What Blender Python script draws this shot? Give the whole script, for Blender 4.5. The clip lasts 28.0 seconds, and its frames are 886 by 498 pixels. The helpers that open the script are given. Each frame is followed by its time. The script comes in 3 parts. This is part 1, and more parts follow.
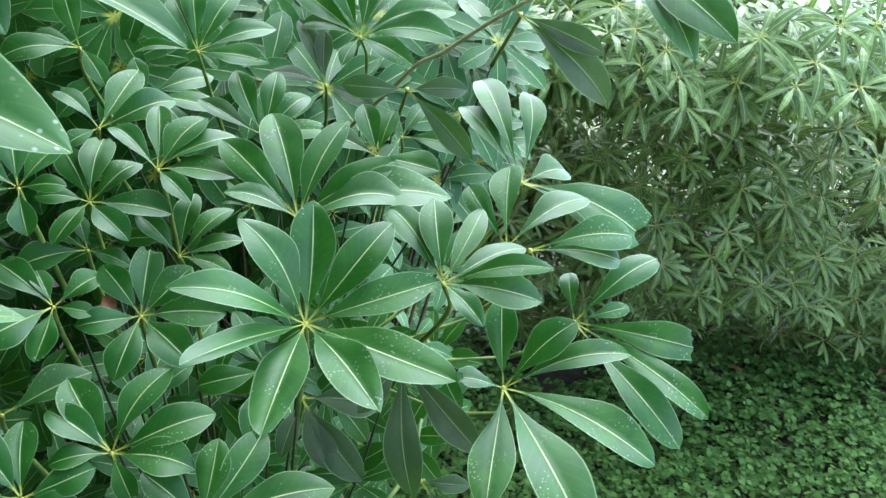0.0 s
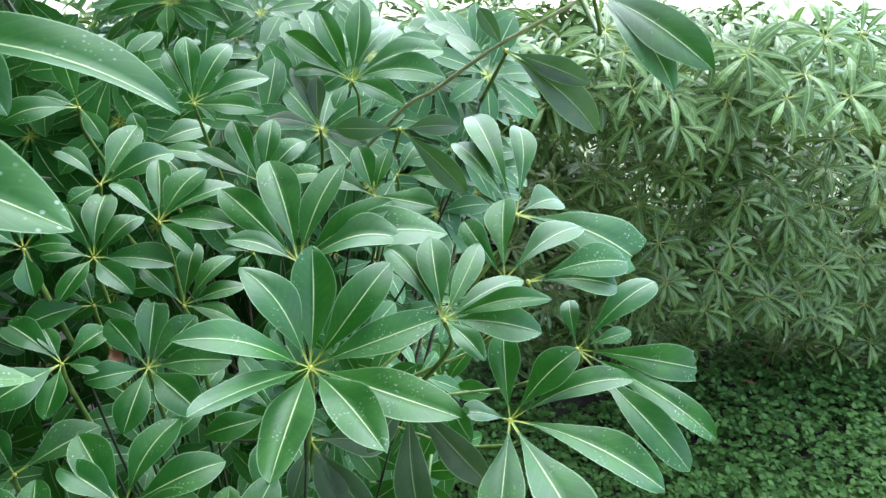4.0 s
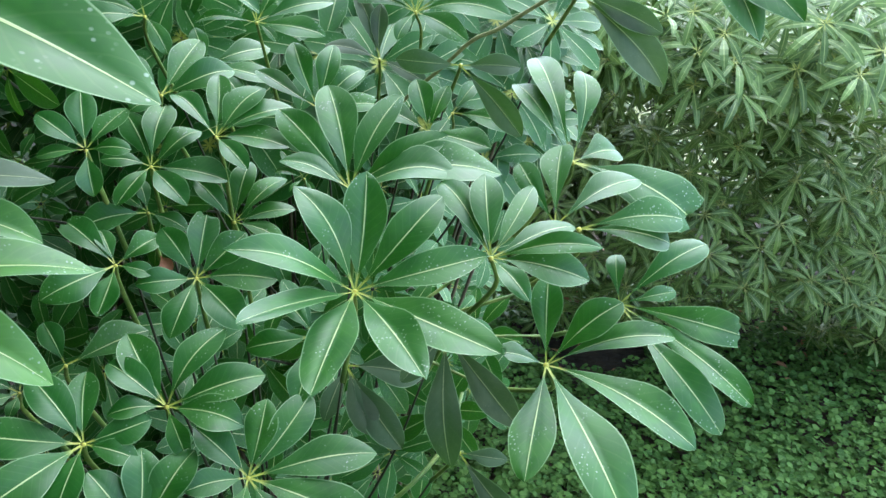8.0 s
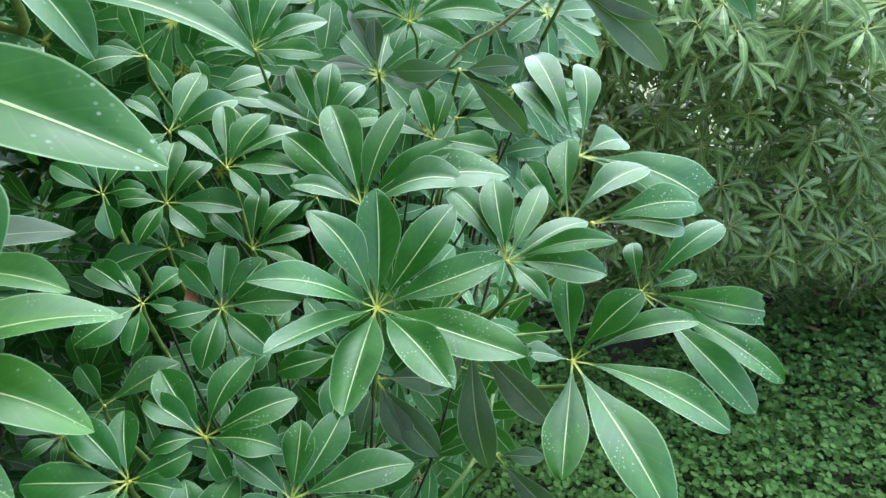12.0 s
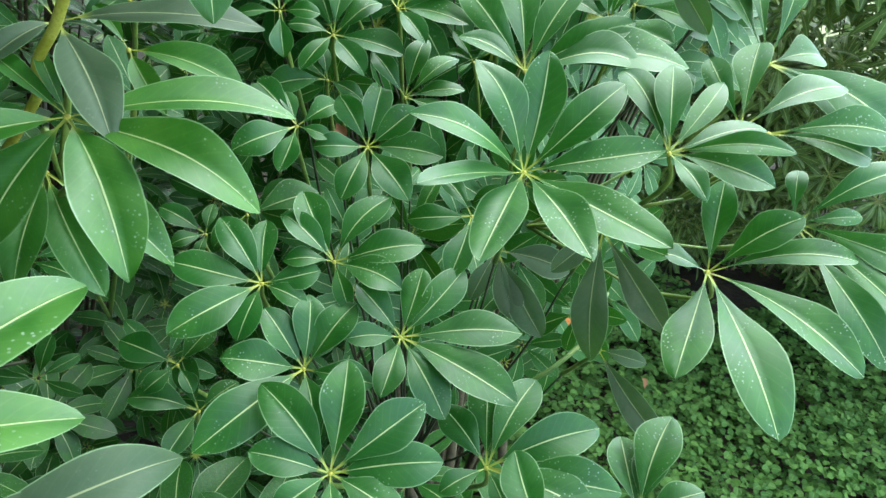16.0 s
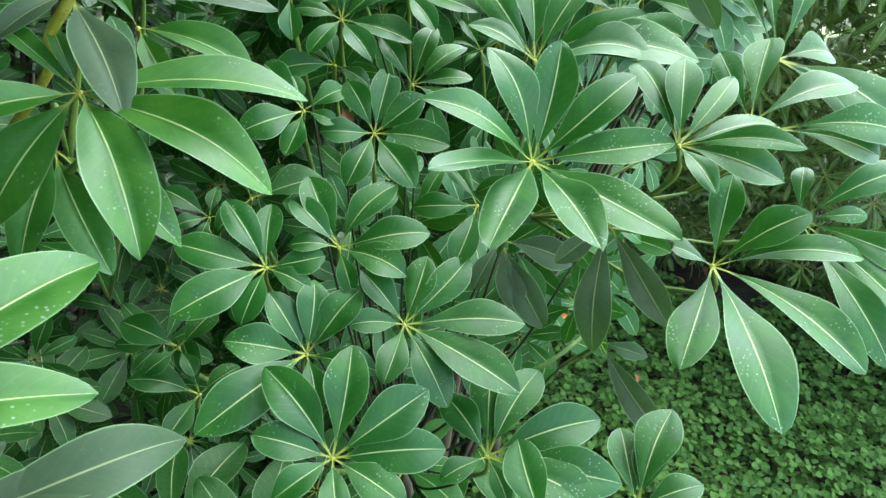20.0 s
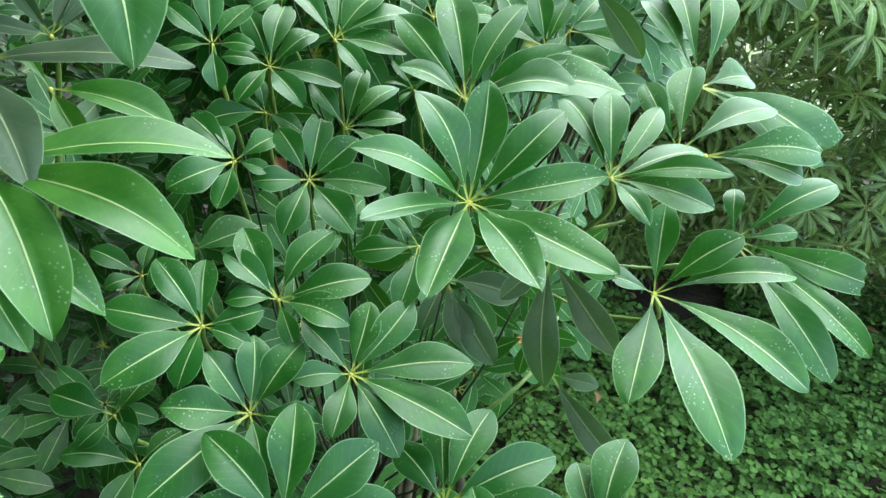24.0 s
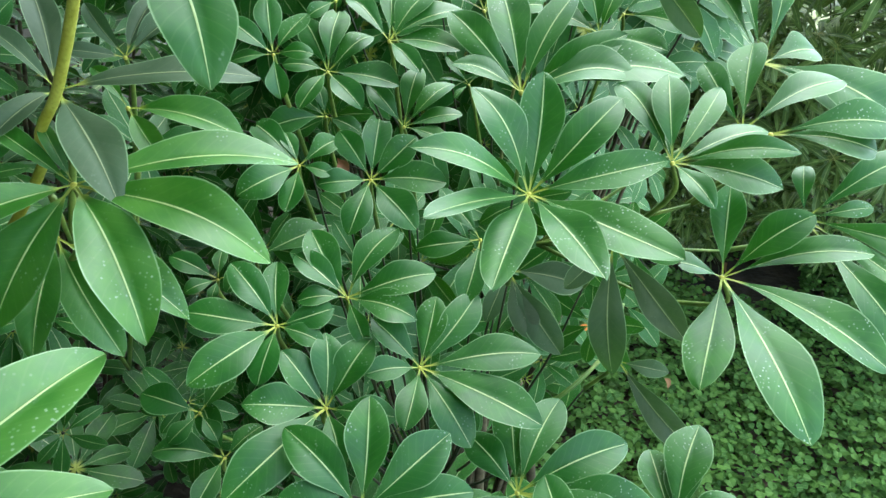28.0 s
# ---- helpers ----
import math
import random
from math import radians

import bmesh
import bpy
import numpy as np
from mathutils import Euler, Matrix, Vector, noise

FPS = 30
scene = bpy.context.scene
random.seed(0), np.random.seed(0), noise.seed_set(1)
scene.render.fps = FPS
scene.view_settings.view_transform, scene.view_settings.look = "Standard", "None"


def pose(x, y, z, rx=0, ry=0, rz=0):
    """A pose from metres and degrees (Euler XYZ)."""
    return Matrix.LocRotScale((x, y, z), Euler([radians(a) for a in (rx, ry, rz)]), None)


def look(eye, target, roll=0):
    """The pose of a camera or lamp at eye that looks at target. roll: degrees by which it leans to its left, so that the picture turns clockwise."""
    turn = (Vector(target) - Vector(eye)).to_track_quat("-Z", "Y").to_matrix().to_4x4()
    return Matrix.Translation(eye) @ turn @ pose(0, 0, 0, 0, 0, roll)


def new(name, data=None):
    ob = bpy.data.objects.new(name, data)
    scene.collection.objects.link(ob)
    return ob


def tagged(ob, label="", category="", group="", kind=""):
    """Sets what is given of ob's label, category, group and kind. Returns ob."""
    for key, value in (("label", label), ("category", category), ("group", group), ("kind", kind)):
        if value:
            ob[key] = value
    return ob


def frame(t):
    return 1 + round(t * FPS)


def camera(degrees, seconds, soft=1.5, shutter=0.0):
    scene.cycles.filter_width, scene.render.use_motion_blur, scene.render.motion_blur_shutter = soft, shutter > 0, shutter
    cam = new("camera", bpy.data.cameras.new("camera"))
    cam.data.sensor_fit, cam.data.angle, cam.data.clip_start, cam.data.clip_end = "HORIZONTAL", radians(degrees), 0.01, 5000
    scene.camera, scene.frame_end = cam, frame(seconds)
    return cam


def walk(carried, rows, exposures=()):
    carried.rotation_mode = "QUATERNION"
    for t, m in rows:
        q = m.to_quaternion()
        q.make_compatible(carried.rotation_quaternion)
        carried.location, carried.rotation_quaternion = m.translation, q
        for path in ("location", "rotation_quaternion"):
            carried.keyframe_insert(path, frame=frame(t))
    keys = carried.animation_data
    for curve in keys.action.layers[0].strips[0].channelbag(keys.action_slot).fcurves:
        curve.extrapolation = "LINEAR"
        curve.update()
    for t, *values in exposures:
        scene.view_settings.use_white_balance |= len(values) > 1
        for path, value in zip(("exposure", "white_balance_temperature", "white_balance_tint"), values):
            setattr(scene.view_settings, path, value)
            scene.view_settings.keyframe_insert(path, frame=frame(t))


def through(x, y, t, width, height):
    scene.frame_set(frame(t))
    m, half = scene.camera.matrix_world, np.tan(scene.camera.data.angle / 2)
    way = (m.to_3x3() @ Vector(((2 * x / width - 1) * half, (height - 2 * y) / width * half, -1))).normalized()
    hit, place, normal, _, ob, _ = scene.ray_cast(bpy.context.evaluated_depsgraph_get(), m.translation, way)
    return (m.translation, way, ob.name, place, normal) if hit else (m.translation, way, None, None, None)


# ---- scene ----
cam = camera(66.5, 28.0)
ROWS = [
    (0, -0.0020, -0.0018, 1.6015, 1.83, -21.34, 1.06),
    (0.5, 0.0018, -0.0039, 1.6053, 0.26, -19.77, -0.55),
    (1, -0.0008, -0.0068, 1.6059, 1.59, -19.60, -0.97),
    (1.5, -0.0006, -0.0061, 1.6069, 2.12, -19.78, -1.78),
    (2, -0.0008, -0.0061, 1.6074, 2.45, -19.77, -2.27),
    (2.5, 0.0002, -0.0066, 1.6075, 2.54, -19.66, -2.73),
    (4.5, 0.0024, -0.0061, 1.6084, 2.21, -18.81, -2.17),
    (5, -0.0050, -0.0096, 1.6040, 5.57, -20.88, -0.23),
    (5.5, -0.0089, -0.0111, 1.6000, 6.84, -23.52, 1.39),
    (6, -0.0086, -0.0107, 1.5992, 6.90, -23.68, 1.81),
    (6.5, -0.0082, -0.0117, 1.5997, 6.91, -23.60, 1.82),
    (7, -0.0066, -0.0080, 1.5986, 6.09, -23.31, 2.04),
    (7.5, -0.0052, -0.0077, 1.5994, 5.25, -23.01, 1.88),
    (8, -0.0062, -0.0078, 1.5989, 5.53, -23.00, 2.00),
    (8.5, -0.0067, -0.0076, 1.5987, 5.58, -22.89, 2.25),
    (9, -0.0065, -0.0077, 1.5991, 5.57, -22.76, 2.23),
    (9.5, -0.0062, -0.0082, 1.5994, 5.51, -22.66, 2.04),
    (10, -0.0052, -0.0080, 1.6018, 5.90, -22.18, 0.49),
    (10.5, -0.0051, -0.0077, 1.6048, 6.85, -22.95, -2.80),
    (11, -0.0046, -0.0077, 1.6063, 7.40, -23.31, -4.26),
    (11.5, -0.0036, -0.0085, 1.6067, 7.33, -23.25, -4.48),
    (13.5, -0.0064, -0.0080, 1.6040, 7.67, -23.17, -2.62),
    (14, -0.0089, -0.0089, 1.6005, 7.89, -24.59, -0.95),
    (14.5, -0.0105, -0.0085, 1.5964, 7.84, -27.10, 0.44),
    (15, -0.0178, -0.0115, 1.5911, 9.66, -29.22, 3.03),
    (15.5, -0.0202, -0.0159, 1.5856, 14.04, -29.80, 3.28),
    (16, -0.0259, -0.0222, 1.5833, 17.09, -31.02, 3.59),
    (16.5, -0.0319, -0.0277, 1.5797, 18.86, -31.89, 4.96),
    (17, -0.0364, -0.0312, 1.5775, 20.09, -33.50, 5.79),
    (17.5, -0.0386, -0.0331, 1.5748, 19.38, -33.74, 7.60),
    (18, -0.0392, -0.0340, 1.5745, 19.67, -33.81, 8.20),
    (18.5, -0.0367, -0.0286, 1.5766, 17.58, -32.24, 7.39),
    (19, -0.0330, -0.0256, 1.5787, 16.11, -31.66, 6.09),
    (19.5, -0.0332, -0.0257, 1.5787, 16.24, -31.46, 6.06),
    (20, -0.0324, -0.0255, 1.5798, 16.45, -31.58, 5.22),
    (20.5, -0.0336, -0.0259, 1.5792, 16.84, -31.73, 5.24),
    (21, -0.0319, -0.0228, 1.5794, 15.59, -31.60, 5.43),
    (21.5, -0.0355, -0.0260, 1.5779, 17.23, -32.03, 5.99),
    (22, -0.0369, -0.0258, 1.5833, 20.14, -31.76, 1.80),
    (22.5, -0.0299, -0.0129, 1.5815, 11.79, -28.77, 4.76),
    (24.5, -0.0275, -0.0134, 1.5863, 13.31, -29.20, 2.51),
    (25, -0.0319, -0.0183, 1.5850, 16.76, -30.03, 1.21),
    (25.5, -0.0346, -0.0208, 1.5837, 16.53, -28.55, 3.26),
    (26, -0.0300, -0.0177, 1.5883, 17.63, -29.45, -0.69),
    (26.5, -0.0272, -0.0154, 1.5902, 17.22, -29.59, -1.83),
    (27, -0.0255, -0.0159, 1.5937, 18.24, -29.63, -3.92),
    (27.5, -0.0266, -0.0171, 1.5918, 18.06, -29.75, -2.91),
    (28, -0.0279, -0.0181, 1.5903, 18.06, -29.79, -1.79),
]


def aim(x, y, z, yaw, pitch, roll):
    a, b = radians(yaw), radians(pitch)
    way = Vector((-math.sin(a) * math.cos(b), math.cos(a) * math.cos(b), math.sin(b)))
    eye = Vector((x, y, z))
    return look(eye, eye + way, roll)


walk(cam, [(t, aim(x, y, z, yaw, pitch, roll)) for t, x, y, z, yaw, pitch, roll in ROWS], [(0.0, 2.47, 5800, 5), (14.0, 2.47, 5800, 5), (16.5, 2.60, 6200, -6), (28.0, 2.60, 6200, -6)])

# ---- light: bright overcast sky with a weak, wide sun ----
world = bpy.data.worlds.new("world")
scene.world = world
world.use_nodes = True
sky = world.node_tree.nodes.new("ShaderNodeTexSky")
sky.sky_type, sky.sun_disc = "NISHITA", False
sky.sun_elevation, sky.sun_rotation = radians(58), radians(17)
sky.air_density, sky.dust_density, sky.ozone_density = 1.0, 1.0, 1.0
background = world.node_tree.nodes["Background"]
background.inputs["Strength"].default_value = 0.15
haze = world.node_tree.nodes.new("ShaderNodeHueSaturation")
haze.inputs["Saturation"].default_value = 0.65
world.node_tree.links.new(sky.outputs["Color"], haze.inputs["Color"])
world.node_tree.links.new(haze.outputs["Color"], background.inputs["Color"])
sun = new("sun", bpy.data.lights.new("sun", "SUN"))
sun.data.energy, sun.data.angle, sun.data.color = 1.2, radians(80), (1.0, 0.97, 0.92)
sun.matrix_world = look((0.155, 0.507, 0.848), (0, 0, 0))


# ---- materials ----
class Nodes:
    """A small helper round one node material."""

    def __init__(self, name):
        self.material = bpy.data.materials.new(name)
        self.material.use_nodes = True
        self.tree = self.material.node_tree
        self.bsdf = self.tree.nodes["Principled BSDF"]

    def link(self, a, b):
        self.tree.links.new(a, b)

    def add(self, kind, **inputs):
        node = self.tree.nodes.new(kind)
        for key, value in inputs.items():
            socket = node.inputs[key.replace("_", " ")]
            if isinstance(value, bpy.types.NodeSocket):
                self.link(value, socket)
            else:
                socket.default_value = value
        return node

    def math(self, operation, a, b=0.0, c=0.0):
        node = self.tree.nodes.new("ShaderNodeMath")
        node.operation = operation
        for n, value in enumerate((a, b, c)):
            if isinstance(value, bpy.types.NodeSocket):
                self.link(value, node.inputs[n])
            else:
                node.inputs[n].default_value = value
        return node.outputs[0]

    def ramp(self, value, low, high, a=0.0, b=1.0):
        node = self.tree.nodes.new("ShaderNodeMapRange")
        node.interpolation_type = "SMOOTHSTEP"
        self.link(value, node.inputs[0])
        for n, v in zip((1, 2, 3, 4), (low, high, a, b)):
            node.inputs[n].default_value = v
        return node.outputs[0]

    def mix(self, factor, a, b):
        node = self.tree.nodes.new("ShaderNodeMix")
        node.data_type = "RGBA"
        if isinstance(factor, bpy.types.NodeSocket):
            self.link(factor, node.inputs[0])
        else:
            node.inputs[0].default_value = factor
        for n, v in ((6, a), (7, b)):
            if isinstance(v, bpy.types.NodeSocket):
                self.link(v, node.inputs[n])
            else:
                node.inputs[n].default_value = (*v, 1)
        return node.outputs[2]

    def noise(self, vector, scale, detail=3.0):
        return self.add("ShaderNodeTexNoise", Vector=vector, Scale=scale, Detail=detail).outputs["Fac"]

    def bump(self, height, strength, distance):
        node = self.add("ShaderNodeBump", Height=height, Strength=strength, Distance=distance)
        self.link(node.outputs["Normal"], self.bsdf.inputs["Normal"])

    def finish(self, color, rough, specular=0.5):
        for key, value in (("Base Color", color), ("Roughness", rough), ("Specular IOR Level", specular)):
            if isinstance(value, bpy.types.NodeSocket):
                self.link(value, self.bsdf.inputs[key])
            else:
                self.bsdf.inputs[key].default_value = (*value, 1) if isinstance(value, tuple) else value
        return self.material


def glossy_leaf(name, dark, light, rib_color, spots=0.8, rough=0.44, shine=0.56, through=0.14, rib_width=0.031):
    """A leathery leaf: pale midrib and rim, faint side veins, dried water spots."""
    m = Nodes(name)
    uv = m.add("ShaderNodeUVMap").outputs["UV"]
    place = m.add("ShaderNodeTexCoord").outputs["Object"]
    info = m.add("ShaderNodeObjectInfo").outputs["Random"]
    axes = m.add("ShaderNodeSeparateXYZ", Vector=uv)
    along = axes.outputs[1]
    side = m.math("ABSOLUTE", m.math("SUBTRACT", axes.outputs[0], 0.5))
    cloud = m.noise(place, 45.0)
    fine = m.noise(place, 420.0)
    blade = m.mix(m.ramp(cloud, 0.35, 0.68), dark, light)
    blade = m.mix(m.math("MULTIPLY", info, 0.55), blade, tuple(0.55 * a + 0.45 * b for a, b in zip(dark, (0.03, 0.14, 0.03))))
    blade = m.mix(m.ramp(fine, 0.45, 0.8, 0.0, 0.35), blade, light)
    # side veins leave the midrib at a slant
    vein = m.math("SINE", m.math("MULTIPLY", m.math("SUBTRACT", along, m.math("MULTIPLY", side, 0.35)), 75.0))
    veins = m.ramp(vein, 0.80, 1.0)
    blade = m.mix(m.math("MULTIPLY", veins, 0.025), blade, rib_color)
    width = m.math("MULTIPLY_ADD", along, -0.55 * rib_width, rib_width)
    rib = m.math("SUBTRACT", 1.0, m.ramp(m.math("DIVIDE", side, width), 0.45, 1.0))
    rim = m.ramp(side, 0.466, 0.490, 0.0, 0.6)
    speck = m.add("ShaderNodeTexVoronoi", Vector=place, Scale=430.0).outputs["Distance"]
    patch = m.math("MULTIPLY", m.ramp(m.noise(place, 52.0, 2.0), 0.50, 0.64), m.ramp(along, 0.25, 0.75, 0.25, 1.0))
    spot = m.math("MULTIPLY", m.math("MULTIPLY", m.ramp(speck, 0.28, 0.12), patch), spots * 0.8)
    blade = m.mix(spot, blade, (0.42, 0.52, 0.40))
    blade = m.mix(rim, blade, (0.30, 0.46, 0.22))
    blade = m.mix(m.math("MULTIPLY", rib, 0.85), blade, rib_color)
    blade = m.mix(m.ramp(along, 0.16, 0.06, 0.0, 0.9), blade, (0.42, 0.46, 0.07))
    m.bump(m.math("ADD", m.math("MULTIPLY", rib, 0.9), m.math("ADD", m.math("MULTIPLY", veins, -0.015), m.math("MULTIPLY", cloud, 0.8))), 0.35, 0.0012)
    gloss = m.math("ADD", m.ramp(cloud, 0.3, 0.7, rough - 0.05, rough + 0.10), m.math("MULTIPLY", spot, 0.3))
    m.finish(blade, gloss, shine)
    # light shines through the thin blade
    through_light = m.add("ShaderNodeBsdfTranslucent", Color=m.mix(0.5, blade, (0.12, 0.36, 0.01)))
    both = m.add("ShaderNodeMixShader", Fac=through)
    m.link(m.bsdf.outputs[0], both.inputs[1])
    m.link(through_light.outputs[0], both.inputs[2])
    m.link(both.outputs[0], m.tree.nodes["Material Output"].inputs["Surface"])
    return m.material


def plain(name, dark, light, scale, rough, depth=0.0, bump_scale=None):
    m = Nodes(name)
    place = m.add("ShaderNodeTexCoord").outputs["Object"]
    big, small = m.noise(place, scale), m.noise(place, scale * 9)
    color = m.mix(m.ramp(big, 0.35, 0.65), dark, light)
    color = m.mix(m.ramp(small, 0.4, 0.8, 0.0, 0.5), color, tuple(0.6 * c for c in dark))
    if depth:
        m.bump(m.noise(place, bump_scale or scale * 4), 0.6, depth)
    return m.finish(color, rough, 0.4)


def small_leaf(name, dark, light, rib_color, rough=0.45, hub=None, specular=0.5):
    """A matt small leaf whose shade varies from one leaf to the next."""
    m = Nodes(name)
    uv = m.add("ShaderNodeUVMap").outputs["UV"]
    axes = m.add("ShaderNodeSeparateXYZ", Vector=uv)
    side = m.math("ABSOLUTE", m.math("SUBTRACT", axes.outputs[0], 0.5))
    island = m.add("ShaderNodeNewGeometry").outputs["Random Per Island"]
    info = m.add("ShaderNodeObjectInfo").outputs["Random"]
    place = m.add("ShaderNodeTexCoord").outputs["Object"]
    color = m.mix(island, dark, light)
    color = m.mix(m.math("MULTIPLY", info, 0.5), color, light)
    color = m.mix(m.ramp(m.noise(place, 60.0), 0.4, 0.75, 0.0, 0.4), color, tuple(0.5 * c for c in dark))
    color = m.mix(m.ramp(side, 0.09, 0.03, 0.0, 0.6), color, rib_color)
    if hub:
        color = m.mix(m.ramp(axes.outputs[1], 0.22, 0.08, 0.0, 0.8), color, hub)
    m.finish(color, rough, specular)
    through_light = m.add("ShaderNodeBsdfTranslucent", Color=color)
    both = m.add("ShaderNodeMixShader", Fac=0.20)
    m.link(m.bsdf.outputs[0], both.inputs[1])
    m.link(through_light.outputs[0], both.inputs[2])
    m.link(both.outputs[0], m.tree.nodes["Material Output"].inputs["Surface"])
    return m.material


LEAF = glossy_leaf("glossy_leaf", (0.010, 0.080, 0.003), (0.031, 0.140, 0.006), (0.52, 0.63, 0.28))
# brighter, yellower leaf; colour stands in for light the added canopy takes away
BRIGHTENED_LEAF = glossy_leaf("brightened_leaf", (0.030, 0.130, 0.006), (0.070, 0.205, 0.014), (0.52, 0.62, 0.26), rough=0.46, shine=0.75, through=0.22, rib_width=0.028)
UNDERSIDE = glossy_leaf("leaf_underside", (0.045, 0.070, 0.035), (0.075, 0.100, 0.055), (0.30, 0.34, 0.17), spots=0.1, rough=0.55, shine=0.40)
STALK = plain("leaf_stalk", (0.09, 0.16, 0.03), (0.20, 0.27, 0.06), 60.0, 0.45, 0.0004)
HUB = plain("leaf_hub", (0.50, 0.46, 0.06), (0.62, 0.58, 0.12), 90.0, 0.45)
TWIG = plain("twig", (0.020, 0.024, 0.010), (0.038, 0.044, 0.018), 50.0, 0.7, 0.0006)
BARK = plain("bark", (0.055, 0.045, 0.026), (0.12, 0.10, 0.055), 40.0, 0.8, 0.002, 160.0)
SLANT_BARK = plain("olive_bark", (0.17, 0.19, 0.065), (0.27, 0.28, 0.11), 70.0, 0.7, 0.0006, 300.0)
GREEN_BARK = plain("green_bark", (0.34, 0.33, 0.035), (0.46, 0.45, 0.08), 70.0, 0.6, 0.001, 300.0)
# dark, so the made-up walls bounce little light back
DARK_BLOCKER = plain("dark_blocker", (0.046, 0.042, 0.036), (0.068, 0.062, 0.052), 2.0, 0.9, 0.004, 60.0)
NARROW = small_leaf("narrow_leaf", (0.046, 0.105, 0.026), (0.215, 0.335, 0.085), (0.44, 0.54, 0.19), 0.40, (0.46, 0.50, 0.12), 0.4)
# duller lower-hedge leaf; shade of the upper bushes is put into its colour
DULL_SHADED = small_leaf("dull_shaded_leaf", (0.030, 0.072, 0.014), (0.175, 0.270, 0.062), (0.36, 0.43, 0.15), 0.40, (0.34, 0.36, 0.10), 0.36)
# yellowish leaf of one rear bush, its sunlit brightness put into the colour
SUNLIT_YELLOWISH = small_leaf("sunlit_yellowish_leaf", (0.15, 0.20, 0.04), (0.30, 0.33, 0.09), (0.45, 0.48, 0.18), 0.55, (0.46, 0.50, 0.12), 0.3)
COVER = small_leaf("cover_leaf", (0.026, 0.082, 0.012), (0.105, 0.208, 0.038), (0.13, 0.23, 0.06), 0.6, specular=0.2)
SOIL = plain("soil", (0.014, 0.010, 0.006), (0.045, 0.032, 0.018), 6.0, 0.95, 0.02, 40.0)
# near-white colour for the brightness at the horizon
HORIZON_WHITE = plain("horizon_white", (0.55, 0.54, 0.52), (0.68, 0.67, 0.65), 0.4, 0.9)
LAWN = plain("lawn", (0.17, 0.18, 0.08), (0.26, 0.25, 0.14), 1.2, 0.9, 0.02, 30.0)
DRY = small_leaf("dry_leaf", (0.10, 0.05, 0.02), (0.30, 0.15, 0.06), (0.30, 0.18, 0.08), 0.7)
WITHERED = plain("withered_leaf", (0.34, 0.13, 0.07), (0.46, 0.20, 0.11), 90.0, 0.6)
PALE = plain("bleached_leaf", (0.35, 0.33, 0.26), (0.5, 0.48, 0.4), 40.0, 0.7)
FRUIT = plain("orange_peel", (0.60, 0.16, 0.02), (0.75, 0.28, 0.05), 40.0, 0.5)


# ---- building blocks ----
def part(name, bm, material, parent, label="", smooth=True):
    mesh = bpy.data.meshes.new(name)
    bm.to_mesh(mesh)
    bm.free()
    for m in material if isinstance(material, tuple) else (material,):
        mesh.materials.append(m)
    if smooth:
        mesh.polygons.foreach_set("use_smooth", [True] * len(mesh.polygons))
    ob = new(name, mesh)
    ob.parent = parent
    return tagged(ob, label)


def curve(points, steps=5):
    """A smooth line through the points."""
    p = [Vector(q) for q in points]
    p = [2 * p[0] - p[1]] + p + [2 * p[-1] - p[-2]]
    line = []
    for i in range(1, len(p) - 2):
        for k in range(steps):
            t = k / steps
            a, b, c, d = p[i - 1 : i + 3]
            line.append(0.5 * (2 * b + (c - a) * t + (2 * a - 5 * b + 4 * c - d) * t * t + (3 * b - a - 3 * c + d) * t**3))
    return line + [p[-2]]


def tube(bm, line, first, last, sides=6, slot=0):
    rings = []
    for i, p in enumerate(line):
        way = (line[min(i + 1, len(line) - 1)] - line[max(i - 1, 0)]).normalized()
        a = way.orthogonal().normalized() if not rings else (a - way * a.dot(way)).normalized()
        b = way.cross(a)
        r = first + (last - first) * i / (len(line) - 1)
        rings.append([bm.verts.new(p + r * (math.cos(2 * math.pi * k / sides) * a + math.sin(2 * math.pi * k / sides) * b)) for k in range(sides)])
    for lower, upper in zip(rings, rings[1:]):
        for k in range(sides):
            bm.faces.new((lower[k], lower[(k + 1) % sides], upper[(k + 1) % sides], upper[k])).material_index = slot
    for ring in (rings[0][::-1], rings[-1]):
        bm.faces.new(ring).material_index = slot


